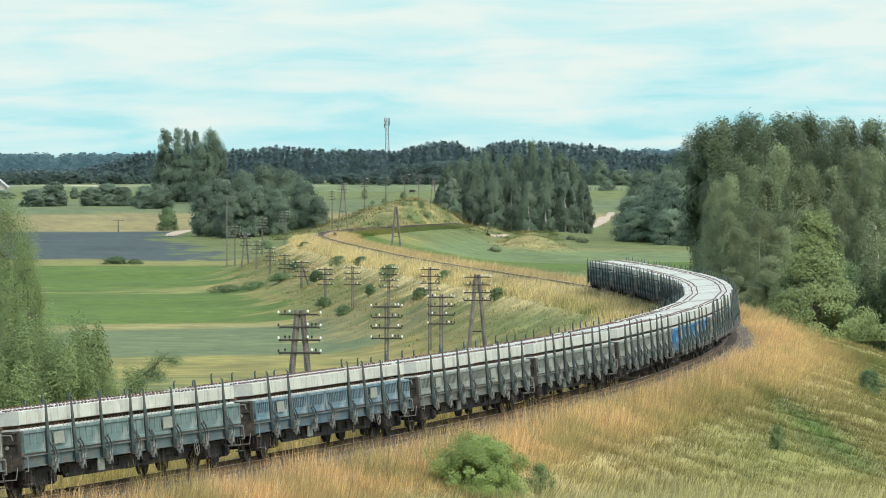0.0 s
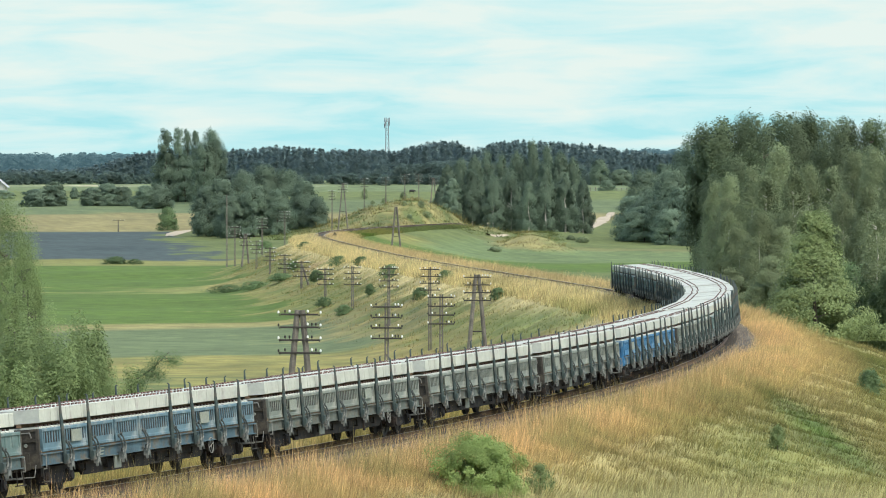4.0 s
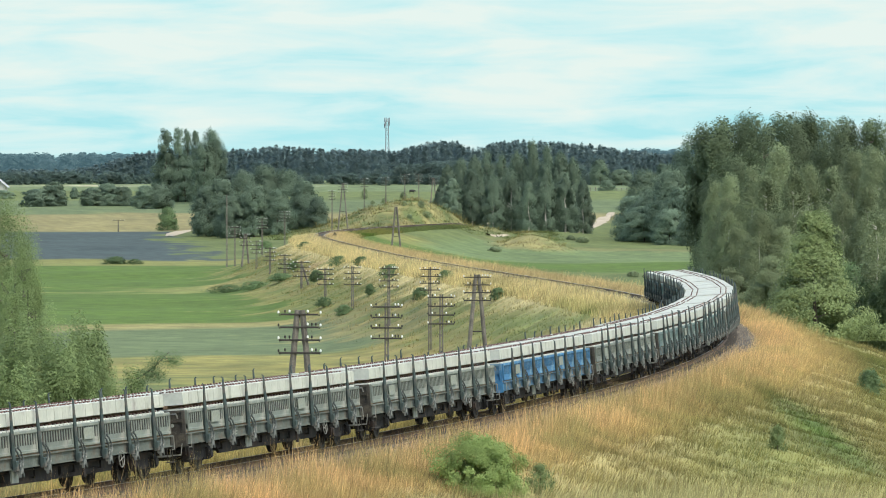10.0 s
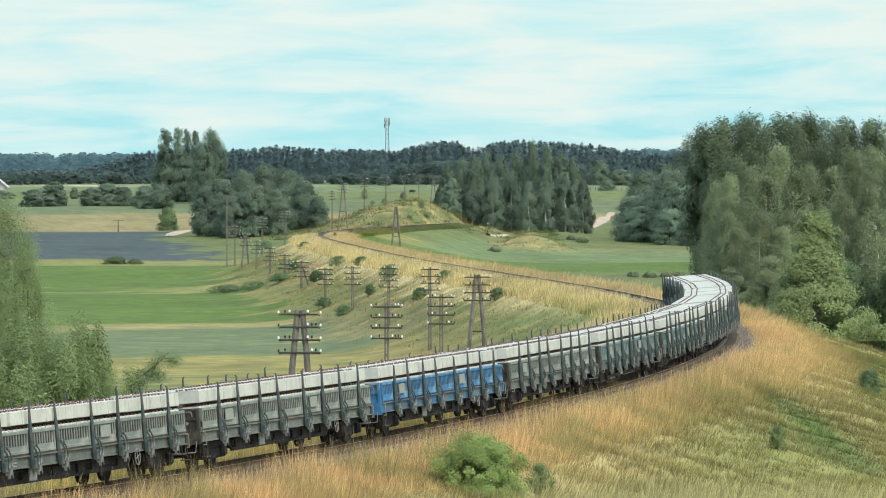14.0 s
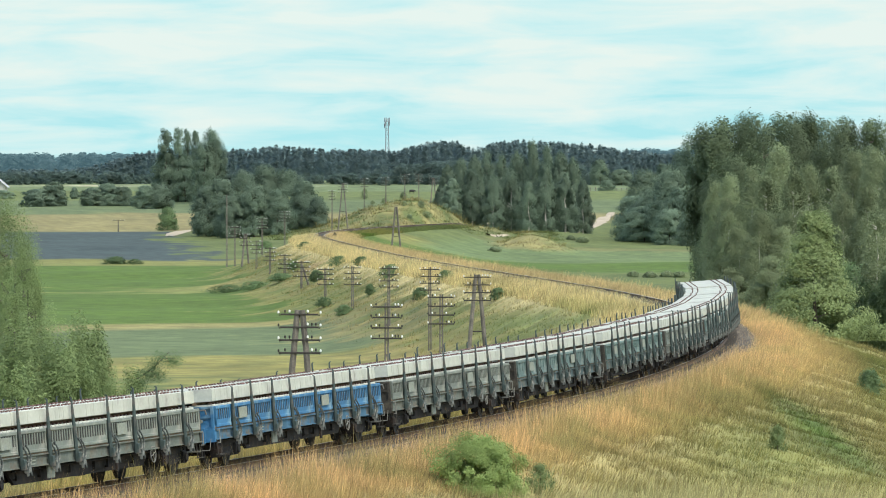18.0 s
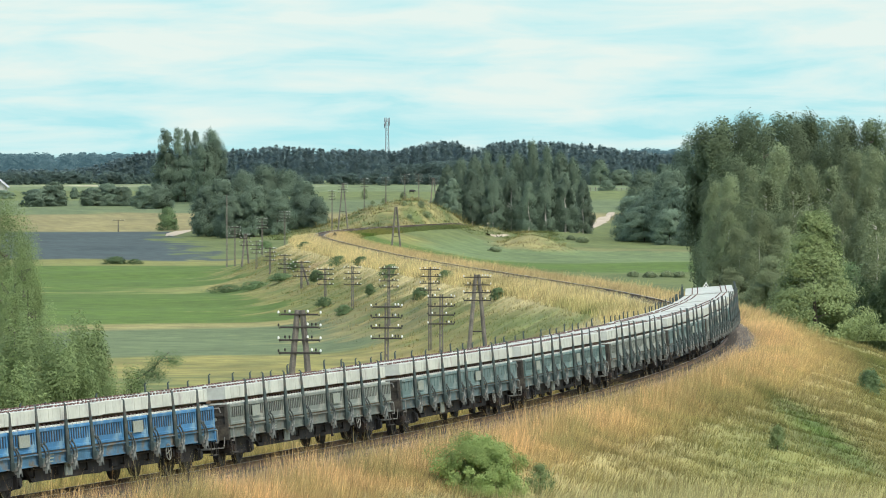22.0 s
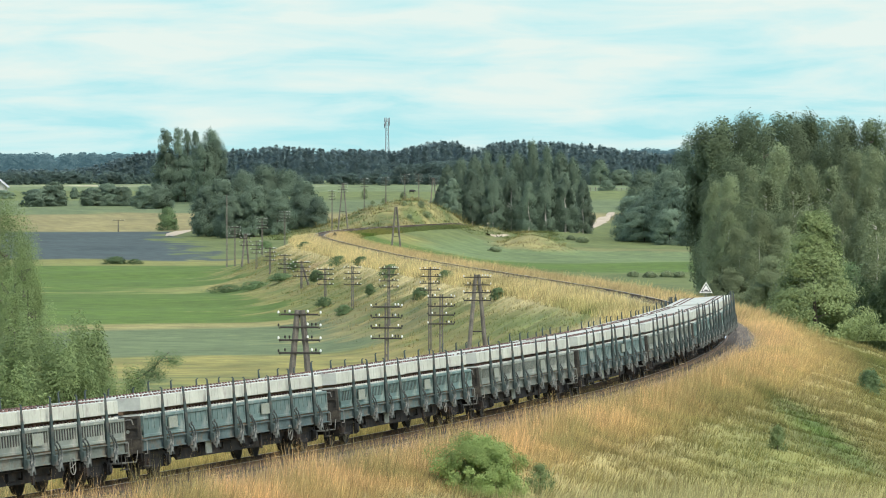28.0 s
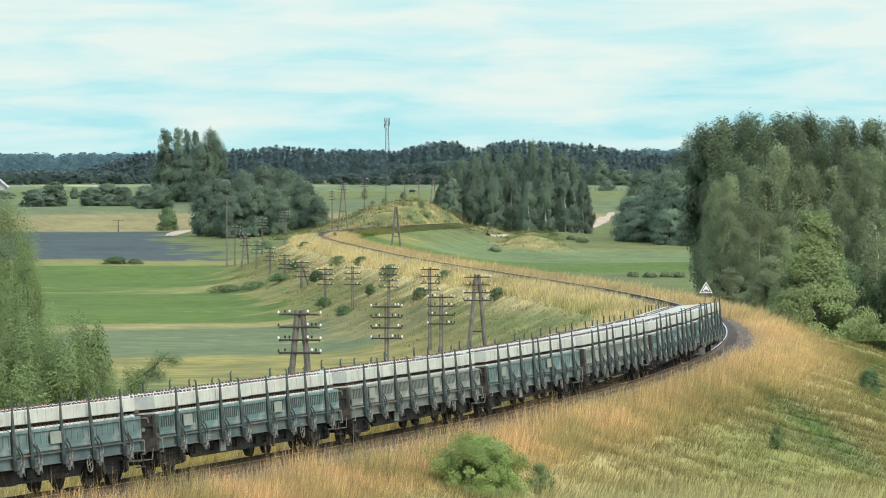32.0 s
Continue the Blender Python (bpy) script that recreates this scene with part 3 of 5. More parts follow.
POLES = [
    (-5.8, 228, 2.73, 1.51, 'double'),
    (-2.8, 280, 1.89, 1.32, 'single'),
    (-0.1, 330, 1.36, 1.33, 'single'),
    (2.3, 378, 1.74, 1.59, 'double'),
    (-1.0, 428, 1.49, 1.29, 'single'),
    (-4.6, 478, 0.8, 1.34, 'single'),
    (-8.5, 528, 0.11, 1.38, 'single'),
    (-12.1, 578, -0.8, 1.39, 'single'),
    (-15.8, 628, -0.79, 1.64, 'strut'),
    (-19.1, 678, -0.66, 1.29, 'single'),
    (-22.4, 728, -0.41, 1.32, 'single'),
    (-25.8, 778, -0.04, 1.33, 'single'),
    (-29.1, 828, 0.45, 1.41, 'double'),
    (-32.5, 878, 1.15, 1.5, 'single')]
for px, py, top, arm, kd in POLES:
    telegraph_pole(px, py, top, arm + 0.02, kind=kd)
FAR_POLES = [
    (-29.9, 930, 2.15, 1.49, 'single'),
    (-27.6, 980, 3.03, 1.58, 'single'),
    (-20.1, 1130, 7.85, 1.59, 'double'),
    (-16.5, 1180, 8.92, 1.54, 'single'),
    (-12.2, 1200, 9.18, 1.69, 'single'),
    (-8.3, 1220, 9.93, 1.72, 'single'),
    (-5.6, 1300, 10.07, 1.57, 'single'),
    (-2.3, 1350, 9.2, 1.63, 'double'),
    (-21.3, 1080, 6.55, 1.08, 'single')]
for px, py, top, arm, kd in FAR_POLES:
    telegraph_pole(px, py, top, arm, kind=kd)
for px, py, top, arm in [
    (-7.1, 850, 4.27, 0.85)]:
    tagged(telegraph_pole(px, py, top, arm, kind="bare"), "bare twin-leg wooden pole in the meadow", "pole")


for px, py, top, arm in [
    (-34.8, 905, 6.03, 0.91)]:
    tagged(telegraph_pole(px, py, top, arm, arms=0), "tall bare wooden pole beside the telegraph line", "pole")
for px, py, top, arm in [
    (-71.6, 1240, -0.12, 2.49)]:
    tagged(telegraph_pole(px, py, top, arm, arms=1), "low pole with one cross-arm at the field's edge", "pole")


def marker_post(x, y, h):
    ob = new("marker_post")
    ob.matrix_basis = Matrix.Translation((x, y, gz(x, y)))
    part("post", Shape().box(0, 0, h / 2, 0.10, 0.10, h, 0.01).mesh("post", M["white"]), ob)
    part("cap", Shape().box(0, 0, h + 0.02, 0.11, 0.11, 0.05, 0.01).mesh("cap", M["zinc"]), ob)
    return tagged(ob, "short white marker post in the dry grass", "marker post")


for x, y, h, w in [
    (-6.1, 165.0, 0.5, 0.08),
    (0.9, 181.0, 0.4, 0.07)]:
    marker_post(x, y, h)


def farmhouse(x, y):
    ob = new("farmhouse")
    ob.matrix_basis = Matrix.Translation((x, y, gz(x, y) - 0.3)) @ Matrix.Rotation(math.pi / 2, 4, "Z")
    wall = Shape().box(0, 0, 1.6, 9, 7, 3.2)
    wall.add([(-4.5, -3.5, 3.2), (-4.5, 3.5, 3.2), (-4.5, 0, 6.2), (4.5, -3.5, 3.2), (4.5, 3.5, 3.2), (4.5, 0, 6.2)], [(0, 2, 1), (3, 4, 5)])
    part("wall", wall.mesh("wall", M["plaster"]), ob)
    for sg in (-1, 1):
        a = [(-5, sg * 4.1, 2.85), (5, sg * 4.1, 2.85), (5, 0, 6.4), (-5, 0, 6.4)]
        b = [(q[0], q[1], q[2] + 0.18) for q in a]
        part("roof_slope", Shape().add(a + b, [(0, 1, 2, 3), (7, 6, 5, 4), (0, 4, 5, 1), (1, 5, 6, 2), (2, 6, 7, 3), (3, 7, 4, 0)]).mesh("roof_slope", M["rooftile"]), ob, "pale grey roof slope")
    part("chimney", Shape().box(1.5, 0.3, 6.4, 0.7, 0.7, 1.6).mesh("chimney", M["plaster"]), ob)
    for q in (-2.4, 0.2, 2.6):
        win = part("window", Shape().box(q, -3.52, 1.7, 1.1, 0.08, 1.2).mesh("window", M["white"]), ob)
        part("pane", Shape().box(q, -3.57, 1.7, 0.9, 0.04, 1.0).mesh("pane", M["black"]), win)
    return tagged(ob, "white farmhouse with a pale grey roof behind bushes", "house")


for x, y, top, w in [
    (-135.4, 1700, 9.77, 8.89)]:
    farmhouse(x, y)


def cow(x, y):
    ob = new("cow")
    ob.matrix_basis = Matrix.Translation((x, y, gz(x, y)))
    part("body", Shape().lathe((-0.8, 0, 1.0), (1, 0, 0), [(0, 0.2), (0.15, 0.36), (0.8, 0.40), (1.4, 0.36), (1.65, 0.2)], 10).mesh("body", M["black"]), ob)
    part("head", Shape().bar((0.8, 0, 1.15), (1.25, 0, 0.75), 0.2, 0.12, 8).mesh("head", M["black"]), ob)
    for lx in (-0.65, 0.6):
        for ly in (-0.2, 0.2):
            part("leg", Shape().bar((lx, ly, 0), (lx, ly, 0.8), 0.06, 0.1, 6).mesh("leg", M["black"]), ob)
    return tagged(ob, "black cow grazing in the far field", "cow")


for x, y, h, w in [
    (-9.8, 1770.0, 0.89, 1.6)]:
    cow(x, y)


# ---------------------------------------------------------------- trees
# clumps, lowest and highest clump, spread of heights, outline (heights, widths), clump size, hang
CROWN = dict(
    birch=(150, 0.04, 0.98, 1.0, [0.05, 0.2, 0.42, 0.66, 0.86, 1.0], [0.78, 1.0, 0.92, 0.66, 0.33, 0.04], (0.20, 0.20, 0.040), 0.045),
    airy=(130, 0.04, 0.98, 1.0, [0.05, 0.25, 0.5, 0.75, 0.92, 1.0], [0.7, 0.95, 1.0, 0.72, 0.4, 0.1], (0.20, 0.20, 0.034), 0.05),
    oak=(90, 0.08, 0.93, 0.9, [0.1, 0.35, 0.65, 0.85, 1.0], [0.6, 0.9, 1.0, 0.84, 0.4], (0.27, 0.27, 0.072), 0.0),
    spruce=(250, 0.03, 0.98, 1.4, [0, 0.1, 0.3, 0.55, 0.8, 1], [0.95, 1.0, 0.74, 0.44, 0.20, 0.02], (0.14, 0.14, 0.036), 0.03),
    round=(200, 0.04, 0.96, 1.0, [0, 0.2, 0.5, 0.8, 1.0], [0.8, 1.0, 0.95, 0.68, 0.22], (0.21, 0.21, 0.06), 0.012),
    poplar=(84, 0.08, 0.98, 1.0, [0.1, 0.3, 0.6, 0.85, 1.0], [0.6, 0.95, 1.0, 0.85, 0.3], (0.30, 0.30, 0.045), 0.0),
    pine=(60, 0.10, 0.99, 1.0, [0.1, 0.4, 0.7, 0.9, 1.0], [0.9, 1.0, 0.66, 0.28, 0.02], (0.22, 0.22, 0.03), 0.0),
    shrub=(120, 0.05, 0.95, 0.9, [0, 0.2, 0.5, 0.8, 1.0], [0.85, 1.0, 0.95, 0.72, 0.3], (0.17, 0.17, 0.085), 0.0),
    bush=(230, 0.05, 0.95, 0.9, [0, 0.2, 0.5, 0.8, 1.0], [0.85, 1.0, 0.95, 0.70, 0.25], (0.145, 0.145, 0.10), 0.0),
)


def crown_points(r, kind, n):
    """Places of leaves in a crown of height 1 and half width 1, in clumps with gaps; also the way each one faces."""
    clumps, lo, hi, power, hs, ws, size, hang = CROWN[kind]
    c = max(4, min(clumps, n // 4))
    h = lo + (hi - lo) * r.rand(c) ** power
    a = r.uniform(0, 6.283, c)
    lump = 1 + 0.14 * np.sin(2 * a + 9 * h + r.uniform(0, 6)) + 0.09 * np.sin(5 * a - 14 * h + r.uniform(0, 6))
    deep = 0.38 if kind in ("airy", "poplar", "pine", "shrub", "bush") else 0.14
    q = np.interp(h, hs, ws) * lump * r.rand(c) ** deep * r.uniform(0.84, 1.04, c)
    mid = np.c_[q * np.cos(a), q * np.sin(a), h]
    big = r.uniform(0.55, 1.35, c)
    i = r.choice(c, n, p=big ** 2 / np.sum(big ** 2))
    g = r.normal(0, 1, (n, 3))
    far = np.linalg.norm(g, axis=1)[:, None]
    g = g / far * np.minimum(far * 0.7, r.uniform(0.85, 1.25, (n, 1)))
    p = mid[i] + g * np.array(size) * big[i][:, None]
    p[:, 2] = np.maximum(p[:, 2] - np.abs(r.normal(0, 1, n)) * hang * big[i], 0.01)
    out = g * np.array((0.45, 0.45, 0.6)) + np.c_[np.cos(a), np.sin(a), 1.3 * (h - 0.35)][i]
    return p, out / (np.linalg.norm(out, axis=1)[:, None] + 1e-6)


def crown_mesh(name, kind, height, half, n, leaf, mat, seed):
    r = np.random.RandomState(seed)
    p, out = crown_points(r, kind, n)
    p = p * np.array((half, half, height))
    k = len(p)
    nrm = out + r.normal(0, {"birch": 0.14, "airy": 0.28, "oak": 0.18}.get(kind, 0.28), (k, 3)) + np.array((0, 0, 0.25))
    nrm /= np.linalg.norm(nrm, axis=1)[:, None]
    t = np.cross(nrm, r.normal(0, 1, (k, 3)))
    t /= np.linalg.norm(t, axis=1)[:, None]
    if kind in ("birch", "airy"):
        t = t * 0.9 + np.array((0, 0, -0.6))
        t /= np.linalg.norm(t, axis=1)[:, None]
    b = np.cross(nrm, t)
    L = leaf * r.uniform(0.6, 1.4, k)[:, None]
    w = 0.55
    v = np.stack([p - t * L, p + b * L * w + t * L * 0.5, p - b * L * w + t * L * 0.5], 1).reshape(-1, 3)
    f = np.arange(k * 3).reshape(-1, 3)
    return array_mesh(name, v, f, mat)


def trunk_mesh(name, height, r0, mat, seed, kind):
    r = random.Random(seed)
    sh = Shape()
    pts = [Vector((0, 0, -0.4))]
    for i in range(1, 7):
        pts.append(Vector((r.gauss(0, 0.012) * height, r.gauss(0, 0.012) * height, height * 0.80 * i / 6)))
    for i in range(6):
        sh.bar(pts[i], pts[i + 1], r0 * (1 - i / 6.6), r0 * (1 - (i + 1) / 6.6), 7, caps=False)
    lo = {"birch": 0.3, "oak": 0.2, "pine": 0.45, "bush": 0.05}.get(kind, 0.15)
    for i in range(10):
        h = height * r.uniform(lo, 0.85)
        a = r.uniform(0, 6.28)
        reach = height * r.uniform(0.05, 0.11) * (1.15 - h / height)
        start = Vector((0, 0, h))
        end = start + Vector((math.cos(a) * reach, math.sin(a) * reach, reach * r.uniform(0.3, 1.0)))
        sh.bar(start, end, r0 * 0.34, r0 * 0.1, 5, caps=False)
    return sh.mesh(name, mat)


STOCK = {}


def tree(x, y, top, width, kind, leaves, n, leaf, variants=3, bark="bark", name="tree", label="", category="tree", group="", turn=None):
    """A tree of the given top height and crown width, from a small stock of shapes."""
    base = gz(x, y) - 0.1
    h = max(1.0, top - base)
    ratio = 0.5 * width / h
    form = min((0.12, 0.2, 0.3, 0.45, 0.7, 1.0), key=lambda q: abs(math.log(q / ratio)))
    key = (kind, leaves, n, round(leaf, 2), bark, form, random.randrange(variants))
    if key not in STOCK:
        i = len(STOCK)
        STOCK[key] = (trunk_mesh("trunk", 10, 0.16 if bark == "birch" else 0.2, M[bark], i, kind),
                      crown_mesh("crown", kind, 10, 10 * form, n, leaf * 10 / h, LEAF[leaves], i))
    trunk, crown = STOCK[key]
    ob = new(name)
    k = h / 10
    ob.matrix_basis = Matrix.Translation((x, y, base)) @ Matrix.Rotation(random.uniform(0, 6.28) if turn is None else turn, 4, "Z")
    part("trunk", trunk, ob, at=Matrix.Diagonal((k, k, k, 1)))
    wide = ratio * h / (10 * form)
    part("crown", crown, ob, at=Matrix.Diagonal((wide, wide, k, 1)))
    return tagged(ob, label, category, group)


# wood on the outer side of the curve
for x, y, top, w in [
    (30.1, 620, 14.02, 5.92),
    (33.2, 640, 15.38, 7.07),
    (35.3, 620, 15.77, 7.47),
    (39.0, 630, 16.02, 7.59),
    (42.5, 640, 15.38, 7.07),
    (44.0, 620, 14.27, 6.85),
    (47.1, 620, 14.89, 6.85),
    (52.5, 640, 14.93, 7.72),
    (30.6, 590, 11.12, 6.52),
    (41.3, 590, 11.71, 6.52)]:
    tree(x, y, top + 0.8, w * 1.04, "oak", "oak", 36000, 0.15, name="oak_tree", variants=2, label="tall old oak with a dark rounded crown in the wood", group="trees of the roadside wood")
for x, y, top, w in [
    (25.1, 500, 6.85, 5.32),
    (24.8, 512, 8.2, 5.2),
    (24.4, 505, 4.0, 4.4),
    (25.7, 505, 8.87, 6.39),
    (27.4, 500, 9.87, 6.68),
    (29.3, 490, 11.45, 7.58),
    (31.2, 480, 9.79, 6.41),
    (33.8, 490, 9.83, 6.2),
    (35.0, 480, 10.89, 6.75),
    (36.6, 475, 11.44, 6.68),
    (38.1, 470, 11.16, 6.61),
    (39.9, 470, 10.93, 6.61),
    (27.0, 470, 9.04, 5.95),
    (29.0, 465, 9.49, 5.89),
    (32.3, 455, 7.63, 5.76),
    (34.0, 450, 8.08, 5.7),
    (23.7, 480, 3.28, 4.34),
    (24.1, 475, 5.71, 4.96)]:
    tree(x, y, top, w * 0.84, "birch", "birch", 36000, 0.08, bark="birch", name="birch_tree", variants=2, label="slender birch with drooping grey-green foliage", group="trees of the roadside wood")
for x, y, top, w in [
    (23.5, 445, 4.73, 5.45),
    (24.8, 440, 5.87, 5.39),
    (26.6, 440, 4.54, 5.39),
    (22.3, 460, 0.69, 3.51),
    (21.9, 430, 1.59, 4.67),
    (24.5, 420, 2.37, 5.15),
    (26.1, 415, 1.81, 5.09)]:
    tree(x, y, top, w * 0.84, "birch", "birch", 36000, 0.08, bark="birch", name="birch_tree", variants=2, label="young birch at the edge of the wood", group="trees of the roadside wood")
for x, y, top, w in [
    (24.3, 368, 6.34, 9.24)]:
    tree(x, y, top, w, "spruce", "fresh", 40000, 0.088, variants=1, name="young_tree", label="bright green cone-shaped young tree at the wood's edge")
for x, y, top, w in [
    (28.9, 375, 6.46, 3.58)]:
    tree(x, y, top, w, "airy", "birch", 8000, 0.11, variants=1, bark="birch", name="birch_tree", label="pale young birch with a thin white trunk")
for x, y, top, w in [
    (27.7, 385, 2.25, 3.87),
    (28.5, 375, 1.26, 3.77),
    (26.0, 372, 0.57, 3.36),
    (29.7, 372, 2.06, 4.11),
    (24.4, 395, 0.12, 3.17)]:
    tree(x, y, top, w, "bush", "thicket", 26000, 0.078, variants=2, name="alder_bush", label="dense green alder bush at the wood's edge", category="bush")
for x, y, top, w in [
    (39.6, 1174, 5.49, 8.85),
    (43.0, 1154, 6.69, 10.43),
    (40.8, 1142, 3.26, 10.33),
    (46.4, 1138, 10.71, 10.29),
    (48.9, 1130, 7.28, 10.22),
    (43.4, 1214, 10.9, 8.54),
    (48.8, 1150, 14.44, 7.63),
    (50.9, 1140, 17.81, 9.62),
    (45.2, 1122, 2.78, 7.89),
    (49.2, 1110, 1.72, 6.69)]:
    tree(x, y, top, w, "round", "alder", 17000, 0.20, variants=2, name="alder_tree", label="rounded alder at the far end of the wood")
# clumps in the fields
for x, y, top, w in [
    (1.0, 1235, 12.44, 6.82),
    (3.9, 1245, 13.98, 7.13),
    (7.0, 1240, 14.7, 7.1),
    (9.8, 1250, 15.26, 7.53),
    (13.0, 1245, 14.48, 7.13),
    (16.5, 1255, 15.79, 7.82),
    (19.8, 1250, 17.39, 8.04),
    (23.0, 1245, 16.23, 7.5),
    (25.9, 1240, 15.7, 7.47),
    (28.7, 1240, 14.2, 6.6),
    (30.4, 1220, 9.44, 5.64),
    (2.0, 1215, 9.07, 6.47),
    (6.2, 1215, 10.9, 6.71),
    (10.7, 1212, 10.16, 6.7),
    (14.8, 1215, 11.39, 6.71),
    (18.3, 1205, 8.45, 6.17),
    (22.0, 1208, 12.1, 6.43),
    (26.3, 1210, 10.4, 6.69),
    (-0.5, 1225, 7.23, 4.8)]:
    tree(x, y, top, w * 0.84, "birch", "alder", 14000, 0.19, variants=3, bark="birch", name="birch_tree", label="tall dark birch in a field clump", group="birch clump")
for x, y, top, w in [
    (-50.1, 1190, 7.25, 6.58),
    (-46.9, 1190, 8.69, 7.17),
    (-42.7, 1200, 10.62, 8.44),
    (-38.2, 1210, 11.86, 9.12),
    (-33.6, 1210, 10.89, 9.12),
    (-29.4, 1190, 8.21, 6.58),
    (-26.3, 1180, 5.12, 4.5),
    (-44.1, 1175, 5.49, 7.08),
    (-39.4, 1175, 7.26, 7.08),
    (-34.7, 1175, 6.67, 7.08)]:
    tree(x, y, top, w, "round", "alder", 17000, 0.20, variants=2, name="alder_tree", label="grey-green tree in the clump beside the bank", group="trees beside the bank")
for x, y, top, w in [
    (-76.2, 1547, 22.77, 4.42),
    (-72.9, 1547, 23.08, 3.31),
    (-70.7, 1558, 22.66, 3.09),
    (-68.4, 1553, 22.27, 2.87)]:
    tree(x, y, top, w, "poplar", "alder", 7000, 0.24, name="poplar_tree", label="tall slender poplar with a thin top", group="poplar row")
for x, y, top, w in [
    (-63.3, 1534, 22.82, 7.07),
    (-64.8, 1527, 19.29, 7.73),
    (-61.4, 1529, 20.06, 6.63),
    (-75.8, 1549, 16.41, 9.50),
    (-70.9, 1547, 15.53, 8.84)]:
    tree(x, y, top, w, "round", "alder", 15000, 0.22, variants=2, name="maple_tree", label="tall dense dark green tree at the field's edge", group="poplar row")
for x, y, top, w in [
    (-126.0, 1600, 5.9, 8.0),
    (-107.6, 1500, 6.34, 9.04),
    (-103.8, 1500, 8.3, 6.78),
    (-93.3, 1500, 6.79, 6.78),
    (-89.5, 1500, 7.85, 7.53),
    (-85.7, 1500, 7.09, 6.78),
    (-77.4, 1470, 7.4, 7.38),
    (-74.4, 1470, 7.85, 7.38),
    (-104.8, 1600, 6.72, 2.25),
    (55.5, 1900, 9.18, 5.73),
    (64.2, 2300, 17.77, 8.09),
    (73.0, 2300, 13.62, 10.4),
    (59.7, 1500, 13.12, 9.04)]:
    tree(x, y, top, w, "round", "alder", 12000, 0.2, name="field_tree", label="broad bushy tree standing in the fields")
for x, y, top, w in [
    (-61.4, 1255, 2.55, 4.54)]:
    tree(x, y, top, w, "round", "thicket", 8000, 0.14, variants=1, name="field_bush", label="round green bush beside the sandy track", category="bush")
# trees and bushes close behind the line, inner side
for x, y, top, w in [
    (-15.9, 205, 7.86, 3.6),
    (-14.9, 200, 6.65, 2.51),
    (-17.0, 210, 7.75, 3.16),
    (-14.5, 200, 4.95, 1.41),
    (-15.2, 198, 4.78, 2.59)]:
    tree(x, y, top, w, "airy", "willow", 46000, 0.031, variants=2, bark="bark", name="birch_tree", label="tall feathery birch beside the line")
for x, y, top, w in [
    (-12.5, 178, 3.91, 3.4),
    (-13.2, 175, 3.29, 3.34),
    (-11.6, 180, 3.43, 2.71),
    (-11.3, 182, 3.05, 1.83),
    (-11.8, 174, 2.7, 3.32),
    (-10.5, 178, 1.96, 1.61),
    (-13.2, 172, 2.42, 2.59)]:
    tree(x, y, top, w, "shrub", "willow", 24000, 0.050, variants=2, name="willow_bush", label="leafy grey-green willow bush below the bank", category="bush")


def leaning_tree(x, y):
    """A thin bent tree with a few long twigs and sparse leaves at their ends."""
    ob = new("leaning_tree")
    z = gz(x, y)
    ob.matrix_basis = Matrix.Translation((x, y, z))
    r = np.random.RandomState(77)
    pts = [Vector((-0.1, 0, -0.2)), Vector((0.0, 0, 0.4 - z)), Vector((0.45, 0, 1.0 - z)), Vector((1.05, 0, 1.4 - z)), Vector((1.6, 0, 1.95 - z))]
    sh = Shape()
    for i in range(4):
        sh.bar(pts[i], pts[i + 1], 0.06 - 0.012 * i, 0.048 - 0.012 * i, 6, caps=False)
    tips = []
    for i in range(16):
        u = r.uniform(1.2, 3.9)
        k = int(u)
        a = pts[k].lerp(pts[k + 1], u - k)
        b = a + Vector((r.uniform(-0.05, 0.55), r.uniform(-0.3, 0.3), r.uniform(-0.25, 0.5)))
        sh.bar(a, b, 0.016, 0.006, 4, caps=False)
        tips.append(b)
    part("trunk", sh.mesh("trunk", M["bark"]), ob)
    n = 5200
    c = np.array(tips)[r.randint(0, len(tips), n)]
    p = c + r.normal(0, 1, (n, 3)) * np.array((0.17, 0.17, 0.12))
    nrm = r.normal(0, 0.6, (n, 3)) + np.array((0, -0.3, 0.8))
    nrm /= np.linalg.norm(nrm, axis=1)[:, None]
    t = np.cross(nrm, r.normal(0, 1, (n, 3)))
    t /= np.linalg.norm(t, axis=1)[:, None]
    b, L = np.cross(nrm, t), 0.028 * r.uniform(0.6, 1.4, (n, 1))
    v = np.stack([p - t * L, p + b * L * 0.55 + t * L * 0.5, p - b * L * 0.55 + t * L * 0.5], 1).reshape(-1, 3)
    part("crown", array_mesh("crown", v, np.arange(3 * n).reshape(-1, 3), LEAF["thicket"]), ob)
    return tagged(ob, "sparse leaning young tree below the bank", "tree")


leaning_tree(-11.2, 197)
for x, y, top, w in [
    (-10.8, 196, 1.36, 1.77),
    (-11.5, 186, 2.9, 0.95)]:
    tree(x, y, top, w, "shrub", "willow", 12000, 0.035, variants=1, name="scrub_bush", label="small grey-green scrub below the bank", category="bush")
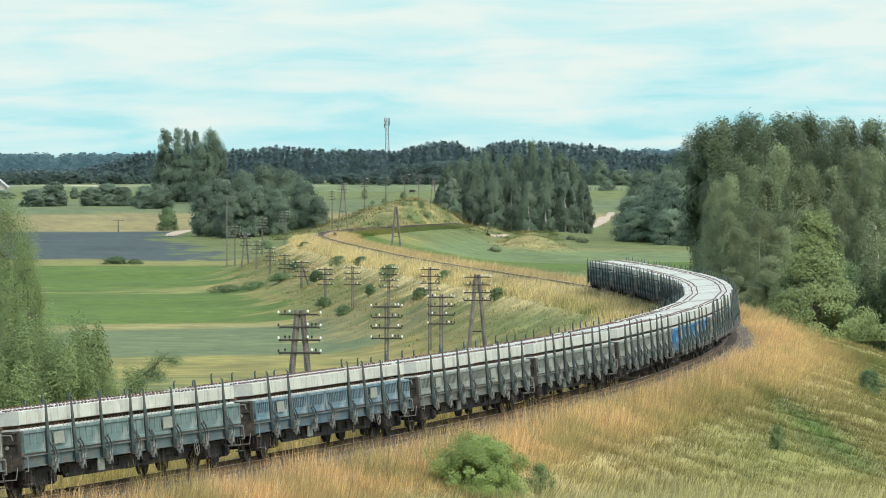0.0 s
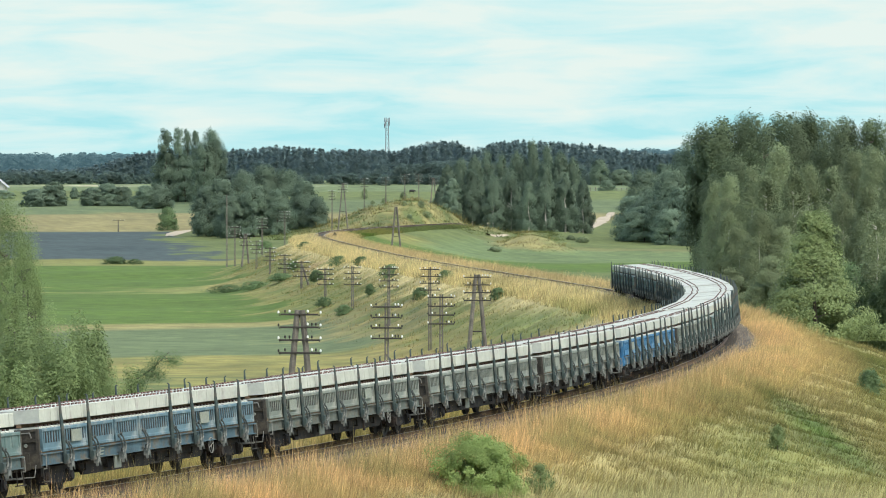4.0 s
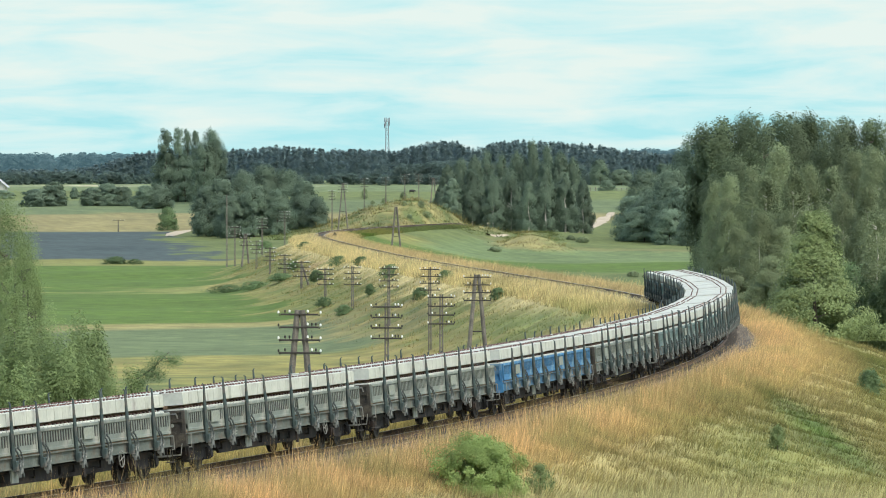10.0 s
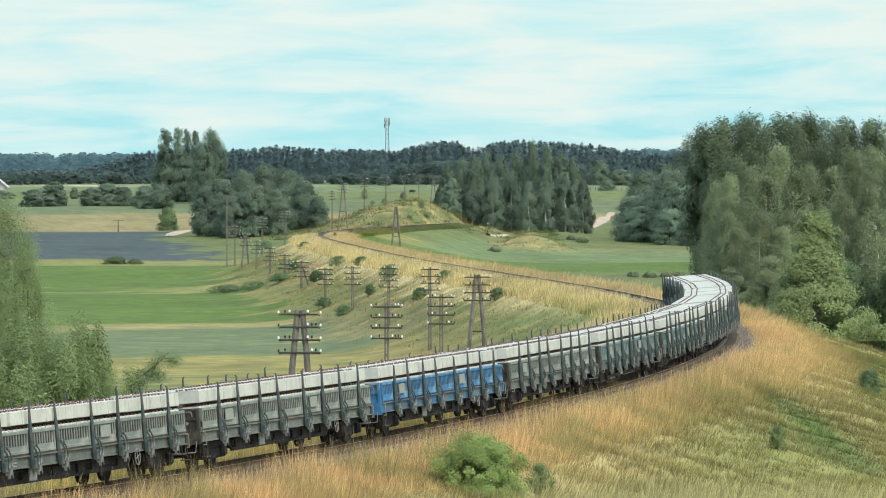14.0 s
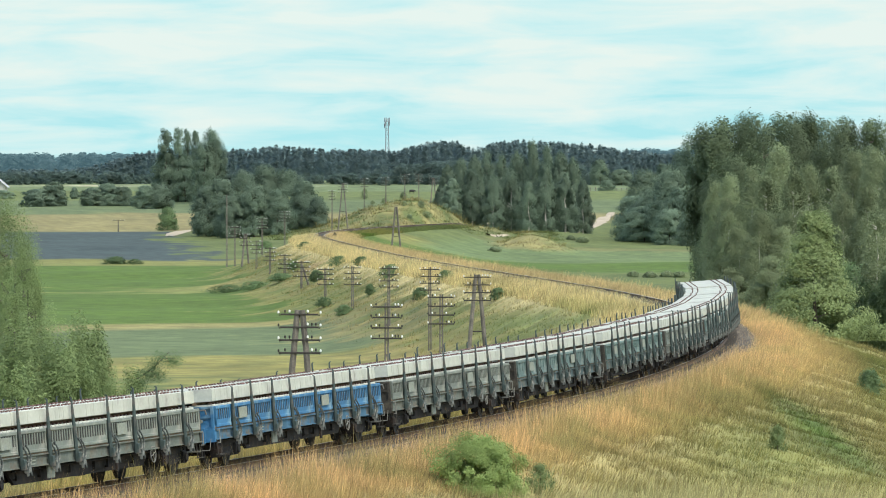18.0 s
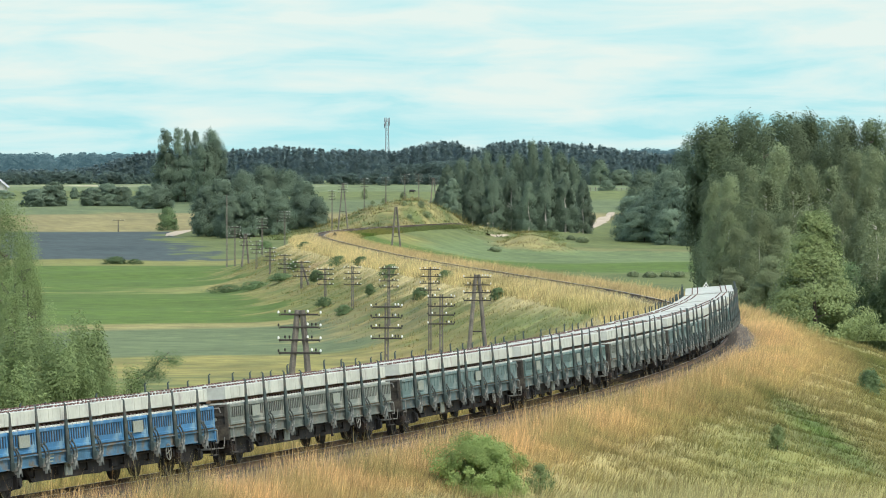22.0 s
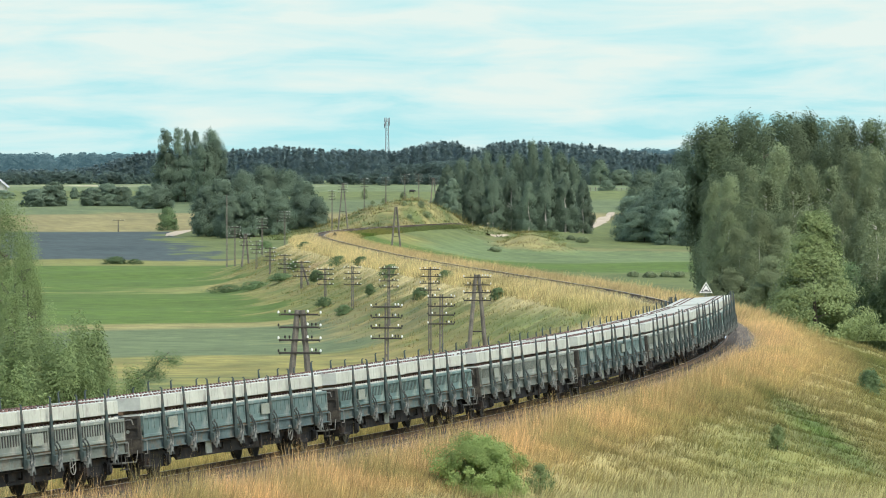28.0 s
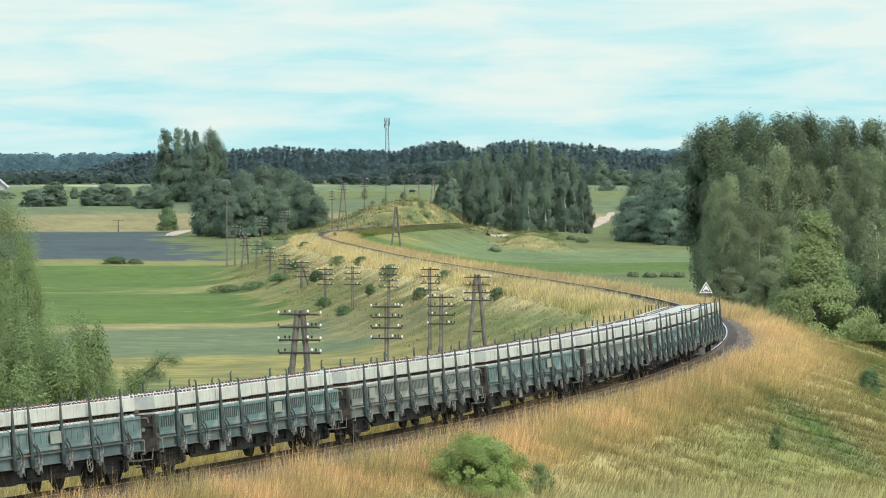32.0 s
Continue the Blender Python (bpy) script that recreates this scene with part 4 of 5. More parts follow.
# bushes on the bank and in the grass
for x, y, h, w in [
    (1.0, 163.0, 1.74, 2.87)]:
    tree(x, y, gz(x, y) + h, w, "bush", "hazel", 32000, 0.037, variants=1, name="hazel_bush", label="bright green hazel bush on the grassy bank", category="bush")
for x, y, h, w in [
    (12.2, 205.0, 0.38, 0.8),
    (2.9, 168.0, 0.37, 1.01)]:
    tree(x, y, gz(x, y) + h, w, "bush", "willow", 4000, 0.026, name="small_bush", label="thin small bush in the dry grass", category="bush")
for x, y, h, w in [
    (19.8, 261.0, 1.15, 1.25)]:
    tree(x, y, gz(x, y) + h, w, "bush", "thicket", 9000, 0.035, variants=1, name="small_bush", label="small bright green bush in the dry grass", category="bush")
for x, y, h, w in [
    (-5.2, 553.0, 1.56, 2.0),
    (-8.8, 610.0, 1.1, 1.59),
    (-11.9, 642.0, 1.29, 2.19),
    (0.3, 504.0, 1.01, 1.32),
    (-2.0, 499.0, 1.2, 1.2),
    (4.4, 448.0, 1.08, 0.99),
    (-9.3, 527.0, 1.06, 1.38),
    (-7.0, 541.0, 0.65, 0.76),
    (-14.0, 623.0, 1.5, 1.38),
    (-18.8, 765.0, 1.08, 1.54),
    (-18.4, 693.0, 0.97, 1.39),
    (-34.2, 1083.0, 1.74, 2.83),
    (-55.5, 951.0, 1.53, 3.44),
    (-52.1, 950.0, 0.95, 2.48),
    (-26.6, 694.0, 1.05, 4.32),
    (-22.8, 683.0, 1.17, 3.29),
    (-19.3, 677.0, 0.95, 2.72),
    (-11.7, 555.0, 0.67, 1.67)]:
    tree(x, y, gz(x, y) + h * 0.82, w * 1.3, "bush", "thicket", 3200, 0.065, variants=2, name="bank_bush", label="low dark bush on the grassy bank", category="bush")
for x, y, h, w in [
    (-15.7, 1522.0, 1.53, 2.45),
    (-11.1, 1580.0, 1.9, 2.22),
    (-7.9, 1152.0, 0.93, 1.39),
    (-18.6, 1493.0, 1.05, 1.5),
    (-4.5, 1157.0, 1.39, 1.86),
    (-3.4, 1150.0, 1.16, 2.31),
    (-6.8, 1140.0, 0.92, 1.6),
    (-22.0, 1577.0, 2.85, 2.22),
    (-9.6, 1141.0, 0.69, 1.15)]:
    tree(x, y, gz(x, y) + h, w, "bush", "birch", 900, 0.13, variants=2, name="hill_bush", label="small grey-green shrub on the dry grass hill", category="bush")
for x, y, h, w in [
    (28.0, 829.0, 0.58, 2.0),
    (30.3, 823.0, 0.66, 2.15),
    (32.9, 826.0, 0.75, 2.16),
    (34.6, 822.0, 0.74, 1.98),
    (9.3, 1016.0, 0.92, 2.45),
    (28.0, 1131.0, 1.14, 2.95),
    (25.9, 1139.0, 0.92, 2.06)]:
    tree(x, y, gz(x, y) + h, w, "bush", "birch", 3000, 0.09, variants=3, name="meadow_bush", label="low bush along the meadow's edge", category="bush")


# ---------------------------------------------------------------- far woods
def far_wood(name, label, rows, leaf, mat, kind, seed, leaves=220, tags=("forest", "stuff")):
    """Many small crowns joined: rows of x, y, foot, height, half width."""
    r = np.random.RandomState(seed)
    models = []
    for _ in range(10):
        p, out = crown_points(r, kind, leaves)
        nrm = 0.7 * out + r.normal(0, 0.14, p.shape) + np.array((0, 0, 0.8))
        nrm /= np.linalg.norm(nrm, axis=1)[:, None]
        t = np.cross(nrm, r.normal(0, 1, p.shape))
        t /= np.linalg.norm(t, axis=1)[:, None]
        models.append((p, t, np.cross(nrm, t), leaf * r.uniform(0.6, 1.4, (len(p), 1))))
    V = []
    for x, y, z, h, w in rows:
        p, t, b, L = models[r.randint(10)]
        a = r.uniform(0, 6.283)
        turn = np.array(((math.cos(a), math.sin(a), 0), (-math.sin(a), math.cos(a), 0), (0, 0, 1)))
        p = p @ turn * np.array((w, w, h)) + np.array((x, y, z))
        t, b = t @ turn * L, b @ turn * L * 0.7
        V.append(np.stack([p - t, p + b + t * 0.5, p - b + t * 0.5], 1).reshape(-1, 3))
    V = np.concatenate(V)
    me = array_mesh(name, V, np.arange(len(V)).reshape(-1, 3), mat)
    return tagged(new(name, me), label, tags[0], kind=tags[1])


def wood_rows(x0, x1, y0, depth, count, edge, seed, width=3.4):
    """Places, feet, heights and half widths of trees in a strip; edge: the wood's top in mrad above level, by bearing."""
    r = np.random.RandomState(seed)
    x, d = r.uniform(x0, x1, count), r.rand(count)
    y = y0 + d * depth
    z = land(x, y)
    top = EYE.z + np.interp(x / y * 1000, edge[0], edge[1]) / 1000 * y * r.uniform(0.93, 1.02, count) - (1 - d) * 1.5
    return list(zip(x, y, z, np.maximum(4.0, top - z), width * r.uniform(0.7, 1.3, count)))


EDGE = ([-82, -66, -60, -55, -52, -38, -28, -18, -9, -4, 0, 3.6, 5, 8, 13, 21, 28, 34, 40, 60],
        [2.6, 2.7, 3.8, 5.3, 6.0, 6.3, 6.9, 6.3, 6.1, 7.2, 7.8, 7.5, 6.5, 7.2, 8.0, 7.7, 6.9, 6.0, 5.6, 5.0])
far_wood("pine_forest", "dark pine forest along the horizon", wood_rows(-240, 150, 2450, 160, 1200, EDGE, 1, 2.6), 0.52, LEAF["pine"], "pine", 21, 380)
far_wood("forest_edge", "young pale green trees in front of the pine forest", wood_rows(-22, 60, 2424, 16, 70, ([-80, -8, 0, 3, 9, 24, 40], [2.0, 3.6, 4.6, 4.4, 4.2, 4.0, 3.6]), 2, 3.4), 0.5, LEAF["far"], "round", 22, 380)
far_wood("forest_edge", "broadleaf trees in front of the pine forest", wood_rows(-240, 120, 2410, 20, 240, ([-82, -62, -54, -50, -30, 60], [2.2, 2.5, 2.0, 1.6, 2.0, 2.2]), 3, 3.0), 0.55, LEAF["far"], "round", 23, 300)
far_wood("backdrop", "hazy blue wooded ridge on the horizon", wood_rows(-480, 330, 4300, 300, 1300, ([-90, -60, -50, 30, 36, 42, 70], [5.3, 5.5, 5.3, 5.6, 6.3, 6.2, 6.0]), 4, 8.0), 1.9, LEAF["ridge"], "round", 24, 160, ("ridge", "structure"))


# ---------------------------------------------------------------- lattice mast
def mast(x, y, top):
    base = gz(x, y)
    h = top - base
    ob = new("radio_mast")
    ob.matrix_basis = Matrix.Translation((x, y, base))
    for i in range(3):
        a0, a1 = 2.094 * i, 2.094 * (i + 1)
        leg = Shape().bar((1.5 * math.cos(a0), 1.5 * math.sin(a0), 0), (0.75 * math.cos(a0), 0.75 * math.sin(a0), h), 0.2, 0.16, 5)
        part("leg", leg.mesh("leg", M["zinc"]), ob)
        lat = Shape()
        n = 14
        for k in range(n):
            u, w = k / n, (k + 1) / n
            ra, rb = 1.5 - 0.75 * u, 1.5 - 0.75 * w
            lat.bar((ra * math.cos(a0), ra * math.sin(a0), u * h), (rb * math.cos(a1), rb * math.sin(a1), w * h), 0.1, sides=4)
        part("lattice", lat.mesh("lattice", M["zinc"]), ob)
    for i, (a, z) in enumerate(((0.3, 0.97), (2.4, 0.97), (4.5, 0.97), (0.3, 0.91), (4.2, 0.91), (2.6, 0.88))):
        part("antenna", Shape().box(1.3 * math.cos(a), 1.3 * math.sin(a), h * z, 0.4, 0.5, 2.2, 0.05).mesh("antenna", M["zinc"]), ob, "grey panel antenna")
    part("platform", Shape().ring((0, 0, h * 0.94), (0, 0, 1), 1.3, 0.25, 10).mesh("platform", M["zinc"]), ob)
    return tagged(ob, "grey lattice radio mast above the forest", "radio mast")


for x, y, top, w in [
    (-27.0, 2700, 39.3, 2.17)]:
    mast(x, y, top)


# ---------------------------------------------------------------- grass
def grass(name, label, s0, s1, o0, o1, count, height, width, seed, keep=None, lean=0.25, plan=None, tuft=9, spread=0.16, contrast=0.34, tip=1.5):
    """Tufts of blades in a stretch of the bank (or in plan = x0, x1, y0, y1), each blade one thin bent leaf."""
    r = np.random.RandomState(seed)
    count = count // tuft
    if plan:
        x, y = r.uniform(plan[0], plan[1], count), r.uniform(plan[2], plan[3], count)
        s, o = beside(x, y)
    else:
        s, o = r.uniform(s0, s1, count), r.uniform(o0, o1, count)
        x, y, _ = along(s, o)
    ok = (o > np.where(s > 225, 1.05, np.where(s < 140, 1.75, 2.15))) | (o < np.where(s > 225, -1.05, -1.6))
    if keep is not None:
        ok &= keep(x, y, s, o, r)
    x, y, s, o = x[ok], y[ok], s[ok], o[ok]
    n = len(x)
    z = land(x, y, (s, o)) - 0.03
    z = np.maximum(z, np.where((s > 225) & (s < 1010), np.interp(o, [-2.1, -1.55, 1.75, 2.9], [-0.85, -0.33, -0.33, -0.85], -9, -9), -9))
    c = tint_of(x, y, (s, o)) * r.uniform(1 - contrast, 1 + contrast, (n, 1)) * (1 + np.c_[r.normal(0, 0.05, n), np.zeros(n), r.normal(0, 0.05, n)])
    clump = 0.85 + 0.16 * waves(x, y, 2.2, seed) + 0.16 * waves(x, y, 7, seed + 1)
    green = c[:, 1] / (c[:, 0] + 1e-6)
    h = height * np.where(np.abs(o) < 1.9, np.where(o < 0, 0.85, 0.5), 1.0) * np.clip(clump, 0.35, 1.4) * r.uniform(0.7, 1.2, n) * np.where(green > 0.95, 0.6, 1.0)
    if o1 == 5.5:
        h = h * (1 - 0.55 * step(3.6, 5.5, o))
    bow = lean * (0.9 + 0.5 * waves(x, y, 4.0, seed + 2)) + r.normal(0, 0.10, n)
    x, y, z, h, c, bow = (np.repeat(v, tuft, 0) for v in (x, y, z, h, c, bow))
    n = len(x)
    dx, dy = r.normal(0, spread, n), r.normal(0, spread, n)
    x, y, h = x + dx, y + dy, h * r.uniform(0.55, 1.3, n)
    a = r.uniform(0, 6.283, n)
    w = width * r.uniform(0.6, 1.4, n)
    lx = h * (bow + 0.5 * dx + r.normal(0, 0.16, n))
    ly = h * (0.5 * dy + r.normal(0, 0.16, n))
    ca, sa = np.cos(a) * w, np.sin(a) * w * 0.4
    P = np.stack([np.c_[x - ca, y - sa, z], np.c_[x + ca, y + sa, z], np.c_[x + lx, y + ly, z + h]], 1).reshape(-1, 3)
    # each blade's colour runs from darker feet to a paler tip
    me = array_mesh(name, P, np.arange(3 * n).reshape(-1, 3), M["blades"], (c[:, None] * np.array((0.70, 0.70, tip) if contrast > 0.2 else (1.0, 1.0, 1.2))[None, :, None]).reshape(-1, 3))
    return tagged(new(name, me), label, "grass", kind="stuff")


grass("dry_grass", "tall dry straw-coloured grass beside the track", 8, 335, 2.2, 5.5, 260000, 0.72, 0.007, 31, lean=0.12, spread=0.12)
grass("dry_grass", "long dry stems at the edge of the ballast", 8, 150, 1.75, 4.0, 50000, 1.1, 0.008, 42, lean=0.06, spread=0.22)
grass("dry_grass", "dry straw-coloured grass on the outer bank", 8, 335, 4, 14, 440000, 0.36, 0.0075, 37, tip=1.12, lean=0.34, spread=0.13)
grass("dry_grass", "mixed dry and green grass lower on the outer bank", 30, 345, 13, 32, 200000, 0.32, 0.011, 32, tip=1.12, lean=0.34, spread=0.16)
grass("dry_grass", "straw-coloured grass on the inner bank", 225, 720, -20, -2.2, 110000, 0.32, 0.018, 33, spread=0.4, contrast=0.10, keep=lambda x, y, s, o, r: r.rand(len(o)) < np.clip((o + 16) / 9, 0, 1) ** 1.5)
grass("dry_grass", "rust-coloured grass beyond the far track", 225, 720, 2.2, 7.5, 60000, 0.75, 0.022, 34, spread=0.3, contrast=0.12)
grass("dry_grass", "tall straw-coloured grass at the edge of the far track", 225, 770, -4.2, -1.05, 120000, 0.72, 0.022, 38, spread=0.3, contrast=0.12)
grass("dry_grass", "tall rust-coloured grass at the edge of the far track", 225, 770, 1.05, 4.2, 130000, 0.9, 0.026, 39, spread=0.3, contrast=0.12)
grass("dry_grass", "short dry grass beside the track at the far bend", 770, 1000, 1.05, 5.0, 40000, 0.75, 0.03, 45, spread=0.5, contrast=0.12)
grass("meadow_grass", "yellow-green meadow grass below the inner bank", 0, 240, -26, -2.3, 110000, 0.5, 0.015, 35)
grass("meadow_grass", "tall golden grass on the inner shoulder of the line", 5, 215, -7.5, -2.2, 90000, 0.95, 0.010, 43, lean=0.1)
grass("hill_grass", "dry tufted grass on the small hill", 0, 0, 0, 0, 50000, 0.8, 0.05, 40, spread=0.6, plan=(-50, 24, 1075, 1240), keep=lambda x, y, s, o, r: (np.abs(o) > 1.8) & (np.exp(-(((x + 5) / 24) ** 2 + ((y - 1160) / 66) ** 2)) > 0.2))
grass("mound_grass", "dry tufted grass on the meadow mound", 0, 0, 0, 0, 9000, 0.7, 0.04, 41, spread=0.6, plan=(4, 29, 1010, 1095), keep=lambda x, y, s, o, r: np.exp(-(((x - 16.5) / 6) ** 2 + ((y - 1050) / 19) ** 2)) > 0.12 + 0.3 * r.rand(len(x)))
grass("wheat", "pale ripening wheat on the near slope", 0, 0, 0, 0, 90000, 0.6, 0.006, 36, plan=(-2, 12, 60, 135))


# ---------------------------------------------------------------- warning sign
def warning_sign(x, y, mid):
    base = gz(x, y)
    ob = new("warning_sign")
    ob.matrix_basis = Matrix.Translation((x, y, base))
    h = mid - base
    part("post", Shape().bar((0, 0.05, -0.2), (0, 0.05, h + 0.2), 0.035, sides=8).mesh("post", M["zinc"]), ob)

    def tri(r, y0, y1):
        pts = [(r * math.sin(a), yy, r * math.cos(a) + h - 0.05) for yy in (y0, y1) for a in (0, 2.0944, 4.18879)]
        return pts, [(0, 1, 2), (5, 4, 3), (0, 3, 4, 1), (1, 4, 5, 2), (2, 5, 3, 0)]
    part("plate", Shape().add(*tri(0.50, -0.01, 0.01)).mesh("plate", M["white"]), ob, "white triangular plate")
    part("border", Shape().add(*tri(0.40, -0.016, -0.011)).mesh("border", M["black"]), ob, "black border")
    part("field", Shape().add(*tri(0.29, -0.022, -0.017)).mesh("field", M["white"]), ob)
    part("symbol", Shape().box(0, -0.026, h - 0.12, 0.22, 0.006, 0.09).mesh("symbol", M["black"]), ob)
    return tagged(ob, "white triangular warning sign with black border on a post", "sign")


for x, y, top, w in [
    (17.4, 372, 0.91, 0.75)]:
    warning_sign(x, y, top)


def line_sign(x, y, h):
    """A small dark lineside board on a thin post."""
    ob = new("line_sign")
    ob.matrix_basis = Matrix.Translation((x, y, gz(x, y)))
    part("post", Shape().bar((0, 0, -0.2), (0, 0, h), 0.06, sides=6).mesh("post", M["zinc"]), ob)
    part("board", Shape().add([(-0.75, -0.08, h - 0.9), (0.75, -0.08, h - 0.9), (0, -0.08, h + 0.3), (-0.75, -0.04, h - 0.9), (0.75, -0.04, h - 0.9), (0, -0.04, h + 0.3)],
                              [(0, 1, 2), (5, 4, 3), (0, 3, 4, 1), (1, 4, 5, 2), (2, 5, 3, 0)]).mesh("board", M["endwall"]), ob, "dark three-cornered board seen from behind")
    return tagged(ob, "small dark three-cornered line sign beside the far track", "sign")


line_sign(-16.0, 832, 1.2)


def field_fence(x0, x1, y, count):
    ob = new("fence")
    ob.matrix_basis = Matrix.Translation(((x0 + x1) / 2, y, gz((x0 + x1) / 2, y)))
    half = (x1 - x0) / 2
    for i in range(count):
        x = -half + 2 * half * i / (count - 1)
        z = gz(x + (x0 + x1) / 2, y) - ob.matrix_basis.translation.z
        part("post", shared("fence_post", lambda: Shape().bar((0, 0, -0.3), (0, 0, 1.5), 0.11, 0.1, 6).mesh("post", M["pole"])), ob, at=pose(x, 0, z))
    for h in (0.6, 1.2):
        part("wire", Shape().bar((-half, 0, h), (half, 0, h), 0.02, sides=4).mesh("wire", M["zinc"]), ob)
    return tagged(ob, "low wooden post fence across the far pasture", "fence")


field_fence(48.0, 62.0, 1900, 9)


# ---------------------------------------------------------------- goods wagons
LENGTH, BODY, HALF = 19.9, 18.6, 1.38
SPEED, FIRST = 4.6394, 142.39        # metres a second; rear end of the blue wagon's body along the line at the start
STAKES = [-7.65, -5.55, -3.4, -1.35, 1.35, 3.4, 5.55, 7.65]
CLOSE_STAKES = [-7.5, -5.35, -3.15, -0.75, 0.55, 2.85, 5.2, 7.6]     # on the second kind of wagon
RADIUS = 0.46
SINK = 0.12           # the springs give under the load


def paint(name, color, worn):
    return material(name, color, 0.7, 0.0, vary=0.22, size=1.4, second=worn, second_size=0.45, second_amount=0.45, per_object=0.14)


PAINT = dict(
    grey=paint("grey_green_paint", (0.15, 0.172, 0.152), (0.24, 0.245, 0.215)),
    teal=paint("teal_paint", (0.088, 0.142, 0.136), (0.18, 0.22, 0.20)),
    slate=paint("slate_blue_paint", (0.085, 0.145, 0.18), (0.20, 0.24, 0.25)),
    old=paint("faded_teal_paint", (0.092, 0.140, 0.136), (0.18, 0.21, 0.20)),
    blue=paint("bright_blue_paint", (0.038, 0.135, 0.265), (0.14, 0.24, 0.32)),
)
SILL = {k: material(k + "_sill_paint", tuple(0.75 * c for c in p), 0.8, vary=0.3, size=0.8, second=(0.10, 0.092, 0.075), second_size=0.4, second_amount=0.6, per_object=0.12)
        for k, p in dict(grey=(0.15, 0.172, 0.152), teal=(0.105, 0.155, 0.155), slate=(0.085, 0.145, 0.18), old=(0.10, 0.145, 0.15), blue=(0.07, 0.17, 0.27)).items()}
STAKE_PAINT = material("stake_paint", (0.040, 0.058, 0.057), 0.7, vary=0.25, size=0.5, second=(0.09, 0.08, 0.07), second_size=0.4)


def panel_mesh(w, mat, slotted):
    """A hinged side board: frame, recessed field and upright ribs. slotted: the field is near black, as if in shade."""
    sh = Shape()
    # on slotted boards the shade between the ribs is put into this field's colour
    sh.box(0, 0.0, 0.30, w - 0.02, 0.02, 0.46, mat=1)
    sh.box(0, 0, 0.54, w, 0.09, 0.09, 0.015).box(0, 0, 0.05, w, 0.08, 0.09, 0.015)
    sh.box(-w / 2 + 0.04, 0, 0.29, 0.08, 0.07, 0.42).box(w / 2 - 0.04, 0, 0.29, 0.08, 0.07, 0.42)
    sh.box(0, 0, 0.15, w, 0.05, 0.13)
    k = max(2, int(w / (0.19 if slotted else 0.42)))
    for i in range(1, k):
        sh.box(-w / 2 + w * i / k, -0.008, 0.33, 0.07, 0.035, 0.36)
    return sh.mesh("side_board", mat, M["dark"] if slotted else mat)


def stake_mesh(seed):
    sh = Shape()
    sh.bar((0, -0.02, 0.0), (0, -0.02, 1.0), 0.060, 0.052, 8).bar((0, -0.02, 1.0), (0, -0.02, 1.80), 0.052, 0.024, 8)
    sh.bar((0, -0.02, 1.79), (0, 0.01, 1.83), 0.022, 0.014, 5).bar((0, 0.01, 1.83), (0, 0.035, 1.81), 0.014, 0.010, 5)
    sh.box(0, -0.07, 0.10, 0.17, 0.10, 0.28, 0.02)
    return sh.mesh("stake", STAKE_PAINT)


LATCH_PAINT = material("latch_steel", (0.062, 0.072, 0.070), 0.75, 0.1, vary=0.3, size=0.4, second=(0.16, 0.165, 0.155), second_size=0.25)


def clamp_mesh():
    """A bent clamp with an eye and a wedge, which holds a side board."""
    pts = [(-0.04, -0.01, 0.44), (-0.01, -0.07, 0.36), (0.03, -0.11, 0.20), (0.035, -0.11, 0.04), (-0.02, -0.08, -0.12)]
    sh = Shape()
    for a, b in zip(pts[:-1], pts[1:]):
        sh.bar(a, b, 0.022, sides=5)
    sh.lathe((-0.04, -0.02, 0.44), (0, -1, 0), [(0, 0.045), (0.04, 0.04)], 7)
    sh.box(0.05, -0.10, 0.12, 0.05, 0.05, 0.12, 0.01, turn=Matrix.Rotation(0.4, 3, "Y"))
    return sh.mesh("clamp", LATCH_PAINT)


def bracket_mesh():
    sh = Shape().box(0, 0, 0, 0.24, 0.11, 0.20, 0.02).box(0.02, -0.01, 0.14, 0.11, 0.08, 0.12, 0.02)
    sh.box(-0.10, -0.03, -0.10, 0.05, 0.06, 0.16, 0.01).bar((0.09, -0.05, 0.02), (0.10, -0.06, -0.17), 0.02, sides=5)
    return sh.mesh("bracket", LATCH_PAINT)


def end_wall_mesh(e):
    """Ribbed end wall over a buffer beam, with a recessed upper field."""
    en = Shape().box(0, 0, 1.53, 0.05, 2 * HALF - 0.16, 0.60)
    for z in (1.26, 1.56, 1.82):
        en.box(e * 0.03, 0, z, 0.09, 2 * HALF - 0.10, 0.06, 0.01)
    for y in (-1.30, -0.72, -0.25, 0.25, 0.72, 1.30):
        en.box(e * 0.045, y, 1.54, 0.09, 0.08, 0.60, 0.01)
    en.box(e * 0.02, 0, 1.05, 0.18, 2 * HALF - 0.06, 0.36, 0.02)
    for y in (-0.875, 0.875):
        en.box(e * 0.12, y, 1.05, 0.06, 0.42, 0.42, 0.02)
    return en


